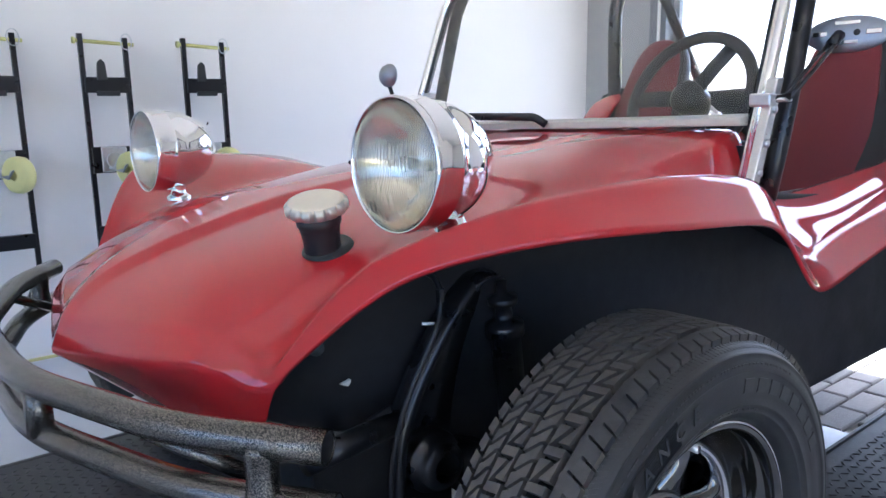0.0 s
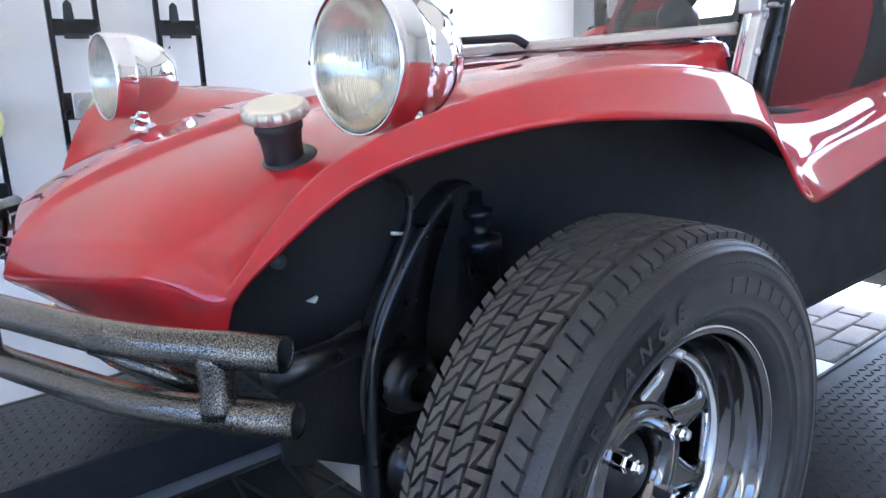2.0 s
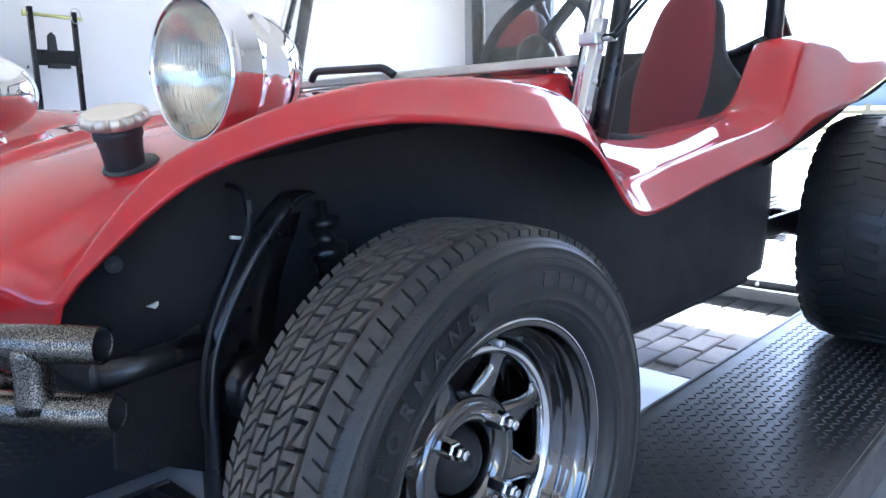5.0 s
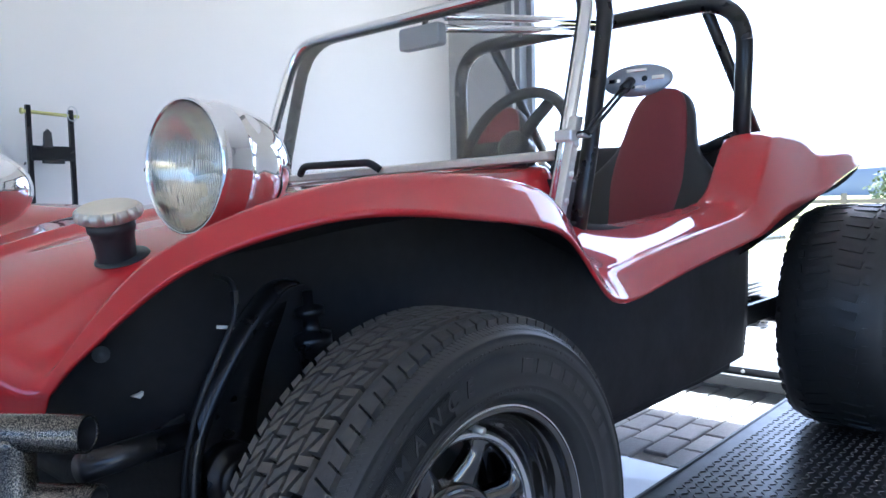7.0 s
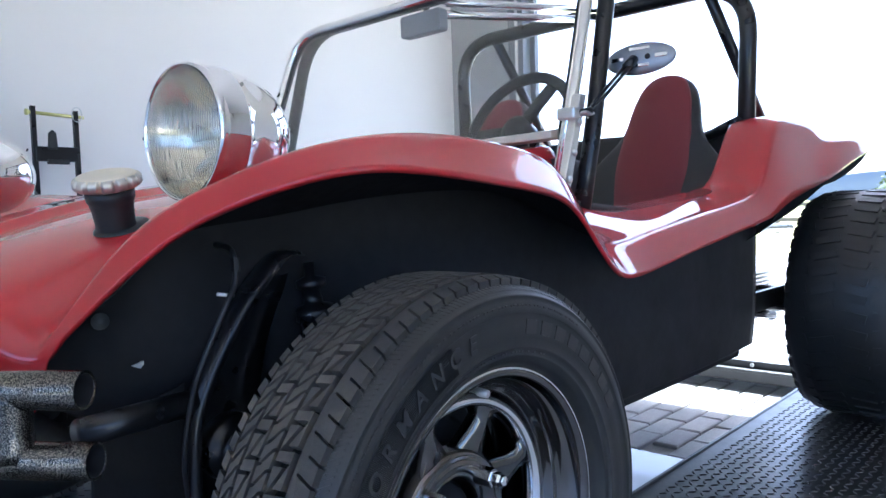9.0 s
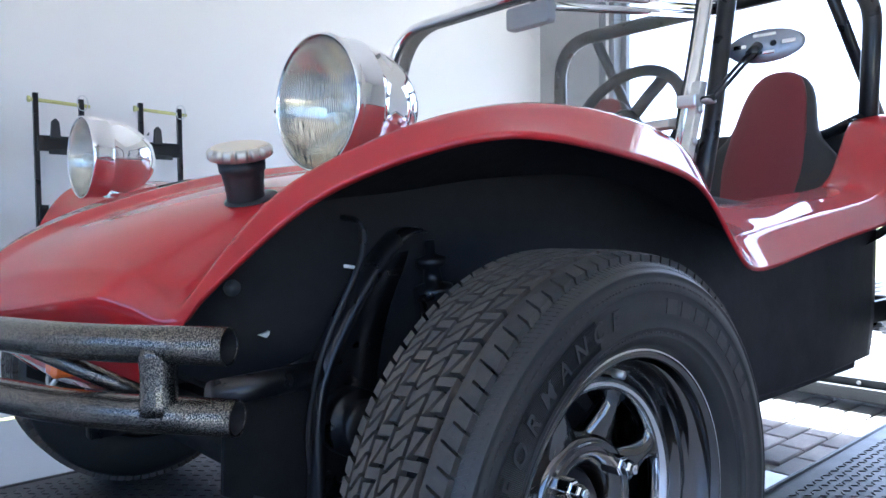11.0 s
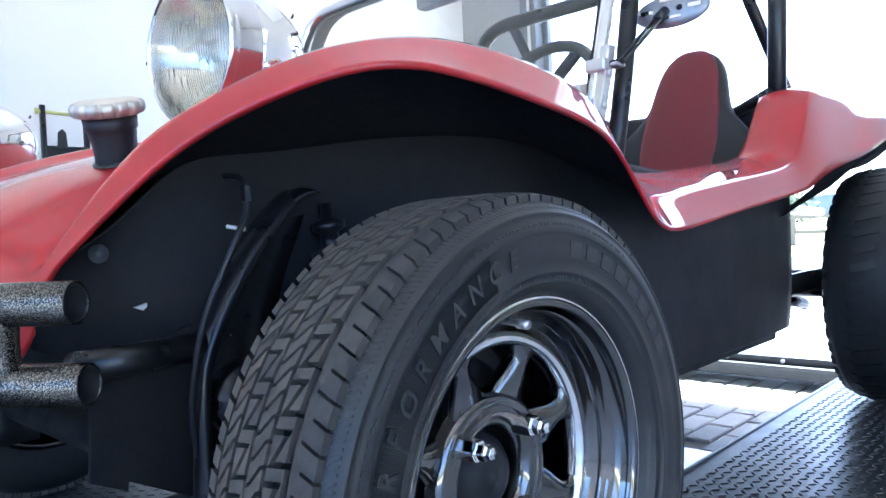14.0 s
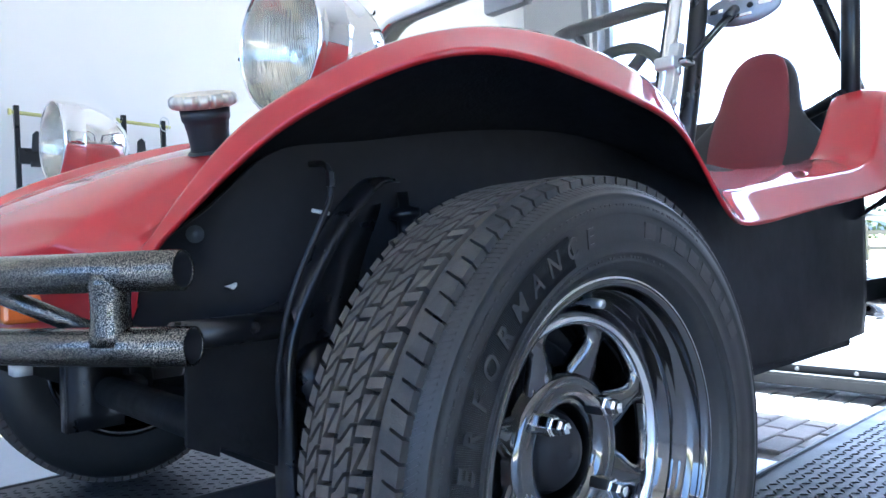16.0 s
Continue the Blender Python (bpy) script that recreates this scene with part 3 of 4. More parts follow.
# ---- side mirrors ----
def side_mirror():
    """The oval mirror on the camera's side, its back to the front."""
    y = -.505
    arm = mesh_object("side_mirror", *tube([(.600, y - .015, .884), (.622, y - .040, .890)], .007, 8), STEEL_BLACK, buggy, "oval chrome mirror on a slotted bracket")
    a, b = Vector((.618, y - .036, .888)), Vector((.752, -.562, .996))
    for off in (-.007, .007):
        mesh_object("arm_strip", *tube([a + Vector((0, off, 0)), b + Vector((0, off, 0))], .0038, 8), STEEL_BLACK, arm)
    mesh_object("arm_end", *tube([b - (b - a) * .12, b + (b - a) * .06], .011, 10), STEEL_BLACK, arm)
    mesh_object("clamp", *joined(box(.582, .608, y - .024, y + .018, .872, .896), box(.600, .634, y - .040, y - .012, .880, .888)), ALUMINIUM, arm, smooth=False, bevel=0.004)
    m = Matrix.Translation((.770, -.573, 1.003)) @ pose(0, 0, 0, 0, -80, 8)
    head = revolve([(0, .010), (.045, .009), (.068, .005), (.0745, 0), (.070, -.005), (0, -.007)], 56)
    head = [(x * .47, yy, z) for x, yy, z in head[0]], head[1]
    hd = mesh_object("mirror_head", *moved(head, m), MIRRORBACK, arm, "oval grey metal mirror back with four slots")
    for u, v, lu, lv in ((0, .046, .0045, .013), (0, -.046, .0045, .013), (.019, 0, .0035, .022), (-.017, 0, .0035, .022)):
        mesh_object("slot", *moved(box(u - lu, u + lu, v - lv, v + lv, .0085, .0110), m), CHROME, hd, smooth=False, bevel=0.001)
    mesh_object("mirror_bolt", *moved(revolve([(0, .014), (.004, .0135), (.006, .011), (.006, .008)], 12), m @ pose(0, -.018, 0)), SEATBLACK, hd)
    return arm


def far_mirror():
    """The small round mirror on the far post, turned edge-on."""
    stem = mesh_object("far_mirror", *tube(fillet([(.590, .548, .870), (.562, .585, .885), (.552, .602, .945)], .02), .006, 10), SEATBLACK, buggy, "small round black mirror on a short stem")
    m = Matrix.Translation((.550, .604, .976)) @ pose(0, 0, 0, 0, -84, -2)
    mesh_object("shell", *moved(revolve([(0, .026), (.014, .024), (.026, .016), (.033, .004), (.034, -.006), (.031, -.010), (0, -.010)], 32), m), MIRRORBACK, stem, "domed grey plastic mirror shell")
    return stem


side_mirror()
far_mirror()


# ---- headlamps ----
def headlamp(x, y, z, stub_x, turn):
    m = Matrix.Translation((x, y, z)) @ pose(0, 0, 0, 0, -90, 0) @ pose(0, 0, 0, turn, 0, 0)
    bucket = mesh_object("headlamp", *moved(revolve([(.0808, .001), (.0818, .0042), (.0832, .0052), (.0846, .0042), (.0856, .0), (.0858, -.004), (.0848, -.006), (.0848, -.008), (.0852, -.012), (.0842, -.034), (.0850, -.0355), (.0850, -.0375), (.0838, -.039), (.0815, -.058), (.0765, -.080), (.068, -.101), (.056, -.119), (.040, -.134), (.022, -.143), (.0205, -.1425), (.0, -.147)], 80), m), CHROME, buggy, "chrome bullet headlamp on a short stub")
    cols = []
    for k in range(421):
        v = -.0803 + .1606 * k / 420
        hx = math.sqrt(max(1e-8, .0805 ** 2 - v * v))
        front, back = [], []
        for q in range(41):
            u = -hx + 2 * hx * q / 40
            r2 = (u * u + v * v) / .0805 ** 2
            dome = .003 + .017 * (1 - r2)
            period, amp, lean = .0032, .00030, 0.0
            if u < -.012 and abs(v) < .055 and int((u + .1) / .013 + 2 * int((v + .1) / .021)) % 3 == 0:
                period, amp, lean = .0105, .00035, .05 * ((u + .1) % .013)
            elif -.002 < u < .026 and -.045 < v < .012:
                period, amp, lean = .0064, .00045, .03 * u
            edge = min(1.0, 10 * max(0.0, 1 - r2))
            front.append((u, v, dome))
            back.append((u, v, dome - .0006 - edge * (.0026 + amp * math.cos(2 * math.pi * v / period) + lean)))
        cols.append(front + back[::-1])
    mesh_object("lens", *moved(loft(cols, ring=True), m), LENSGLASS, bucket, "fluted clear glass lens").visible_shadow = False
    mesh_object("reflector", *moved(revolve([(.0800, .0005), (.0785, -.004), (.070, -.0155), (.058, -.028), (.044, -.040), (.030, -.048), (.018, -.052), (.016, -.050), (0, -.050)], 64), m), REFLECTOR, bucket, "silvered bowl reflector")
    mesh_object("bulb", *moved(revolve([(0, -.020), (.006, -.021), (.010, -.026), (.010, -.034), (.006, -.044), (.006, -.051)], 20), m), WHITEPL, bucket, "small frosted bulb")
    mesh_object("rim_screw", *moved(tube([(0, .086, -.002), (0, .091, -.002), (0, .0912, -.002), (0, .0945, -.002)], [.0018, .0018, .0034, .003], 8), m), STEEL_BLACK, bucket)
    mesh_object("rivet", *moved(revolve([(0, .003), (.003, .002), (.004, 0)], 10), m @ pose(.055, -.03, -.1245, 0, 0, 0) @ pose(0, 0, 0, 150, 30, 0)), STEEL_BLACK, bucket)
    mesh_object("stub", *moved(revolve([(.026, 0), (.026, .008), (.017, .013), (.015, .024), (.02, .034), (.012, .05)], 24), pose(stub_x, y, z - .106 + (.014 if y < 0 else 0))), CHROME, bucket, "chrome mounting stub")
    return bucket


headlamp(-.193, -.455, .809, -.10, 4.0)
headlamp(-.222, .395, .800, -.16, 1.0)

# ---- fuel filler ----
CAP = pose(-.228, -.3335, .690, 11, -13, 0)
filler = mesh_object("filler_neck", *moved(revolve([(.0, -.01), (.0255, -.01), (.0250, .012), (.0262, .030), (.0275, .036), (.0275, .040), (.0300, .043), (.0310, .058), (.0, .058)], 36), CAP), SEATBLACK, buggy, "black rubber fuel filler neck")
lobes = []
for rr, zz, cut in ((0, -.002, 0), (.034, -.002, 0), (.0395, .0, 1), (.0422, .003, 1), (.0424, .0105, 1), (.0402, .0135, .8), (.0375, .0150, .2), (0, .0155, 0)):
    row = []
    for k in range(224):
        a = 2 * math.pi * k / 224
        q = rr - .0062 * cut * max(0, math.cos(14 * a)) ** 1.6
        row.append((q * math.cos(a), q * math.sin(a), zz))
    lobes.append(row)
mesh_object("fuel_cap", *moved(loft(lobes, ring=True), CAP @ pose(0, 0, .060)), CASTCAP, filler, "scalloped metal screw cap")
mesh_object("cap_top", *moved(revolve([(0, .0172), (.030, .0170), (.0350, .0163), (.0366, .0150), (.0366, .012)], 56), CAP @ pose(0, 0, .060)), CREAM, filler, "cream coloured cap top")
# The bonnet is not cut; a black disc stands for the hole's shade.
mesh_object("neck_hole", *moved(revolve([(.0, .0), (.0345, .0), (.036, -.003)], 32), pose(-.224, -.338, .6965, 9, -17, 0)), SEATBLACK, filler, "dark cut-out in the bonnet")

# ---- front bumper ----
UP = [(-.380, -.590, .545), (-.478, -.455, .545), (-.578, -.16, .545), (-.578, .16, .545), (-.478, .455, .545), (-.380, .590, .545)]
LOW = [(x + .006, y * 1.005, .476) for x, y, z in UP]
bumper = mesh_object("bumper", *tube(fillet(UP, .09, 8), .0188, 28, open_end=.0024), HAMMER, buggy, "twin-tube front bumper in black hammered paint")
mesh_object("lower_tube", *tube(fillet(LOW, .09, 8), .0183, 28, open_end=.0024), HAMMER, bumper)
for line, r in ((UP, .0162), (LOW, .0157)):
    for p, q in ((line[0], line[1]), (line[-1], line[-2])):
        p, q = Vector(p), Vector(q)
        d = (q - p).normalized()
        lining = revolve([(r, .001), (r, .10), (0, .10)], 28)
        mesh_object("bore", *moved(lining, Matrix.Translation(p) @ d.to_track_quat("Z", "Y").to_matrix().to_4x4()), BLACK, bumper, "dark unpainted inside of the tube")


for s in (1, -1):
    mesh_object("upright", *tube([(-.424, -.53 * s, z) for z in (.478, .489, .497, .505, .517, .526, .534, .543)], [.0195, .0192, .0182, .0176, .0176, .0182, .0190, .0195], 24), HAMMER, bumper)
    mesh_object("inner_upright", *tube([(-.566, -.19 * s, .478), (-.566, -.19 * s, .543)], .0165, 16), HAMMER, bumper)
    mesh_object("bracket_tube", *tube([(-.345, -.475 * s, .473), (-.19, -.448 * s, .472)], .0165, 16), STEEL_BLACK, bumper)
    mesh_object("brace_tube", *tube([(-.50, -.40 * s, .534), (-.415, -.475 * s, .483)], .0095, 12), HAMMER, bumper)
    if s > 0:
        mesh_object("indicator", *loft([[(-.470 + dx, -.352 * s + yy, .508 + zz) for yy, zz in ((-.015, -.015), (.015, -.015), (.015, .015), (-.015, .015))] for dx in (-.008, .0, .03)], ring=True, caps=True), AMBER, buggy, "small amber indicator lamp", smooth=False, bevel=0.005)


# ---- wheels ----
def tread_block(poly, y0, top, radius_at, depth):
    """One rubber block: a flat outline (angle, across) wrapped on the tyre."""
    n = len(poly)
    verts = []
    for lift in (-0.006, depth):
        for a, w in poly:
            r = radius_at(w) + lift
            verts.append((r * math.cos(a), r * math.sin(a), w))
    faces = [tuple(range(n, 2 * n))] + [(k, (k + 1) % n, n + (k + 1) % n, n + k) for k in range(n)]
    return verts, faces


def front_wheel():
    """A wheel about the z axis; +z is the outer side."""
    R = .2998
    k = .948
    rim = mesh_object("wheel", *revolve([(r * k, h) for r, h in ((.196, -.085), (.205, -.082), (.205, -.074), (.190, -.070), (.178, -.055), (.172, -.02), (.180, .03), (.187, .055), (.197, .062), (.2075, .066), (.2105, .071), (.209, .0765), (.2035, .078), (.1985, .076), (.1955, .069), (.1945, .060), (.1900, .057), (.1890, .049), (.1835, .046), (.1825, .036), (.1765, .032), (.1745, .020), (.1690, .014), (.167, -.004), (.163, -.03), (.165, -.07), (.196, -.085))], 128), SHADED_CHROME, buggy, "chrome steel wheel with eight spokes and a black all-terrain tyre")
    prof = [(.188, -.076), (.205, -.081), (.232, -.084), (.258, -.082), (.277, -.075), (.290, -.064), (.2955, -.057), (.2950, -.054), (.2945, -.045), (.2955, 0), (.2945, .05), (.2960, .0755), (.2972, .078), (.2930, .0855), (.2875, .0910), (.2862, .0925), (.2852, .0946), (.2835, .0950), (.2820, .0940), (.2780, .0958), (.2715, .0978), (.2655, .0990), (.2640, .0985), (.2630, .0978), (.2500, .0990), (.2360, .0985), (.2262, .0968), (.2250, .0976), (.2232, .0972), (.2222, .0952), (.2160, .0925), (.2150, .0930), (.2138, .0915), (.2080, .0885), (.2035, .0830), (.1990, .074)]
    tyre = mesh_object("tyre", *revolve(prof, 144), SIDEWALL, rim, "black all-terrain tyre")

    def radius_at(w):
        a = abs(w)
        return R + .001 - .3 * max(0, a - .045) ** 1.6 - (0 if a < .078 else (a - .078) * .75)
    blocks, shoulder, hatch = [], [], []
    N = 48
    step = 2 * math.pi / N

    # Groove floor in near-black, so the colour carries the shade between blocks.
    mesh_object("tread_base", *revolve([(.2945, -.0560), (.2958, -.0540), (.2955, -.04), (.2962, 0), (.2952, .05), (.2967, .0745), (.2950, .0765)], 144), GROOVE_SHADE, rim, "dark bottom of the tread grooves")

    def shifted(line, d, wide):
        """A bent line of (u, v) moved sideways by d metres; wide: half the rib's width."""
        pts = [(u * step * R, v * wide) for u, v in line]
        moved_lines = []
        for (x0, y0), (x1, y1) in zip(pts, pts[1:]):
            n = math.hypot(x1 - x0, y1 - y0)
            ox, oy = (y1 - y0) / n * d, -(x1 - x0) / n * d
            moved_lines.append((x0 + ox, y0 + oy, x1 - x0, y1 - y0))
        x, y, dx, dy = moved_lines[0]
        out = [(x + dx / dy * (-wide - y), -wide)]
        for (xa, ya, ux, uy), (xb, yb, vx, vy) in zip(moved_lines, moved_lines[1:]):
            q = ((xb - xa) * vy - (yb - ya) * vx) / (ux * vy - uy * vx)
            out.append((xa + ux * q, ya + uy * q))
        x, y, dx, dy = moved_lines[-1]
        out.append((x + dx / dy * (wide - y), wide))
        return out

    def slab(line, d, length, u0, lo, hi, depth, a0):
        """A block between two bent slots, each 2 d wide, across a rib from lo to hi."""
        mid, wide = (lo + hi) / 2, (hi - lo) / 2
        left, right = shifted(line, d, wide), shifted(line, -d, wide)
        ends = [(x / R, y) for x, y in left] + [(x / R + length * step, y) for x, y in right[::-1]]
        blocks.append(tread_block([(a0 + u0 * step + a, mid + y) for a, y in ends], 0, 0, radius_at, depth))
    bent_z = ((0, -1), (-.05, .60), (.62, -.55), (.57, 1))
    lazy_z = ((.44, -1), (.40, -.62), (.04, .62), (0, 1))
    for k in range(N):
        a0 = k * step
        slab(bent_z, .0026, 1, .0, .0258, .0484, .0074, a0)
        slab(bent_z, .0021, 1, .45, -.0215, -.0025, .0073, a0)
        for q in (0, .5):
            slab(lazy_z, .0019, .5, q + .2, .0022, .0210, .0073, a0)
            slab(lazy_z, .0020, .5, q + .35, -.0402, -.0262, .0070, a0)
            slab(((0, -1), (.12, 1)), .0022, .5, q, -.0550, -.0450, .0058, a0)
    M = 2 * N
    st = 2 * math.pi / M
    lean = .55 * st
    for k in range(M):
        lo, hi = k * st, (k + 1) * st
        f0, f1 = ((.0600, .0660), (.0660, .0600))[k % 2]
        g = .080 * st
        edge = lambda a, w, off: (a + off + lean * (w - .054) / .030, w)
        shoulder.append(tread_block([edge(lo, .0555, 0), edge(hi, .0555, 0), edge(hi, f1, 0), edge(hi, f1 + .001, -g), edge(hi, .0810, -g), edge(lo, .0810, g), edge(lo, f0 + .001, g), edge(lo, f0, 0)], 0, 0, radius_at, .0064))
        if k % 2 == 0:
            blocks.append(tread_block([edge(lo, .0533, .25 * st), edge(lo, .0533, .62 * st), edge(lo, .0559, .58 * st), edge(lo, .0559, .30 * st)], 0, 0, radius_at, .0050))
        for no in range(3):
            ab = lo + lean + no * st / 3
            for tilt in (.20 * st, -.20 * st):
                gg = .035 * st
                hatch.append(tread_block([(ab - gg - tilt, .0812), (ab + gg - tilt, .0812), (ab + gg + tilt, .0895), (ab - gg + tilt, .0895)], 0, 0, radius_at, -.0006 if tilt > 0 else -.0003))
    tagged(mesh_object("shoulder_hatching", *joined(*hatch), SIDEWALL, rim, "fine crossed ridges on the tyre shoulder", smooth=False), kind="stuff")
    tread = mesh_object("tread", *joined(*blocks), RUBBER, rim, "zig-zag tread blocks with sipes", smooth=False)
    tagged(tread, kind="stuff")
    tagged(mesh_object("tread_shoulder", *joined(*shoulder), SHOULDER, rim, "smoother dark shoulder blocks with narrow slots", smooth=False), kind="stuff")
    fine = []
    for k in range(330):
        a = radians(112 + k * .4)
        b = a + radians(.22)
        c = (a + b) / 2
        lo, hi = .2290, .2610
        fine.append(([(lo * math.cos(a), lo * math.sin(a), .0970), (lo * math.cos(b), lo * math.sin(b), .0970), (hi * math.cos(b), hi * math.sin(b), .0978), (hi * math.cos(a), hi * math.sin(a), .0978),
                      (lo * math.cos(c), lo * math.sin(c), .0988), (hi * math.cos(c), hi * math.sin(c), .0990), (.245 * math.cos(c), .245 * math.sin(c), .0998), (.245 * math.cos(a), .245 * math.sin(a), .0984), (.245 * math.cos(b), .245 * math.sin(b), .0984)], [(0, 4, 6, 7), (7, 6, 5, 3), (4, 1, 8, 6), (6, 8, 2, 5), (0, 1, 4), (2, 3, 5)]))
    tagged(mesh_object("knurling", *joined(*fine), SIDEWALL, rim, "fine raised ribs on the sidewall", smooth=False), kind="stuff")
    # wheel centre
    k_r = lambda r: r - .009 * max(0, (r - .078) / .082)
    for k in range(8):
        c = 2 * math.pi * (k + .5) / 8
        secs = []
        for r, half, z, crown in ((.076, .0290, .004, .003), (.092, .0300, .006, .004), (.104, .0250, .009, .005), (.118, .0185, .011, .007), (.132, .0135, .013, .007), (.144, .0145, .016, .005), (.153, .026, .018, .003), (.160, .050, .019, .001)):
            row = []
            for u in (-1, -.8, -.4, 0, .4, .8, 1):
                a = c + u * half / r
                row.append((k_r(r) * math.cos(a), k_r(r) * math.sin(a), z + crown * (1 - abs(u) ** 1.5) - (.014 if abs(u) == 1 else 0)))
            secs.append(row)
        mesh_object("spoke", *loft(secs), SHADED_CHROME, rim, solid=0.003)
    # Ring and rim edge take the lighter chrome to stand for their bright reflections.
    mesh_object("inner_ring", *revolve([(.1615, .004), (.1608, .020), (.1575, .0265), (.1527, .0285), (.148, .0265), (.1445, .020), (.1425, .006)], 112), CHROME, rim)
    mesh_object("rim_lip", *revolve([(.1943, .0755), (.1976, .0775), (.2002, .0765), (.2018, .0730), (.2005, .0685)], 128), CHROME, rim, "bright chrome rim edge")
    mesh_object("hub_dish", *revolve([(.098, .000), (.092, .008), (.088, .0135), (.082, .0150), (.0795, .0125), (.076, .0150), (.068, .0155), (.060, .0125), (.0535, .005), (.0505, -.008), (.048, -.014)], 72), SHADED_CHROME, rim)
    mesh_object("brake_drum", *revolve([(.0, -.045), (.12, -.045), (.128, -.052), (.128, -.10), (0, -.10)], 48), BLACK, rim, "dark brake drum")
    mesh_object("grease_cap", *revolve([(0, .016), (.003, .016), (.004, .013), (.020, .0115), (.034, .005), (.043, -.006), (.047, -.03), (.055, -.032)], 40), BLACK, rim, "black domed hub cap")
    for k in range(4):
        a = radians(48 + 90 * k)
        mm = pose(.067 * math.cos(a), .067 * math.sin(a), .008)
        nut = mesh_object("lug_nut", *moved(joined(revolve([(.0, .0), (.0125, 0), (.0125, .026), (.0105, .029), (.0, .029)], 6)), mm), CHROME, rim, "long chrome wheel nut", smooth=False, bevel=0.0012)
        mesh_object("stud", *moved(joined(revolve([(.0095, .028), (.0095, .037), (.007, .040), (.0065, .044), (0, .0455)], 6)), mm), CHROME, rim, smooth=False, bevel=0.0008)
    va = radians(91)
    mesh_object("valve", *tube([(.174 * math.cos(va), .174 * math.sin(va), .028), (.172 * math.cos(va), .172 * math.sin(va), .054), (.171 * math.cos(va), .171 * math.sin(va), .055), (.170 * math.cos(va), .170 * math.sin(va), .068)], [.0040, .0040, .0052, .0050], 10), ZINC, rim, "short metal tyre valve")
    # raised word on the sidewall, letter by letter
    for n, ch in enumerate("PERFORMANCE"):
        fc = bpy.data.curves.new("letter", "FONT")
        fc.body, fc.size, fc.extrude, fc.align_x, fc.shear, fc.offset = ch, .0262, .0007, "CENTER", .22, .0004
        tmp = new("letter", fc)
        me = bpy.data.meshes.new_from_object(tmp.evaluated_get(bpy.context.evaluated_depsgraph_get()))
        bpy.data.objects.remove(tmp)
        mid = radians(105.5 + 7.05 * (10 - n))
        verts = []
        for v in me.vertices:
            a, r = mid - v.co.x / .249, .2392 + v.co.y
            verts.append((r * math.cos(a), r * math.sin(a), .1005 + v.co.z))
        mesh_object("letter", verts, [tuple(p.vertices) for p in me.polygons], LETTER, rim, "raised letter on the sidewall" if n == 0 else "", smooth=False)

    def block(a, b, lo, hi, z, h):
        vs = [(r * math.cos(q), r * math.sin(q), zz) for zz in (z - .001, z + h) for r, q in ((lo, a), (lo, b), (hi, b), (hi, a))]
        return vs, [(4, 5, 6, 7), (0, 1, 5, 4), (1, 2, 6, 5), (2, 3, 7, 6), (3, 0, 4, 7)]
    for n in range(8):
        a = radians(82.5 - n * 7.2)
        mesh_object("brand_bar", *block(a, a - radians(4.8), .2405, .2570, .0990, .0007), LETTER, rim, "plain raised bar", smooth=False)
    rnd = random.Random(3)
    fine, a = [], 58.0
    while a < 175:
        w = rnd.choice((.7, .9, 1.2))
        fine.append(block(radians(a), radians(a + w), .2712, .2742, .0974, .0004))
        a += w + rnd.choice((.4, .5, 1.3))
    a = 70.0
    while a < 170:
        w = rnd.choice((.8, 1.0))
        fine.append(block(radians(a), radians(a + w), .2185, .2207, .0942, .0004))
        a += w + rnd.choice((.5, .6, 2.4))
    tagged(mesh_object("fine_print", *joined(*fine), LETTER, rim, "plain raised bars", smooth=False), kind="stuff")
    return rim


OUT_L = pose(0, 0, 0, 90, 0, 0)
wheel_fl = front_wheel()
wheel_fl.matrix_basis = Matrix.Translation((-.003, -.705, .320)) @ OUT_L
copy_thing(wheel_fl, Matrix.Translation((-.003, .705, .320)) @ pose(0, 0, 0, 90, 0, 180) @ pose(0, 0, 0, 0, 0, 20))


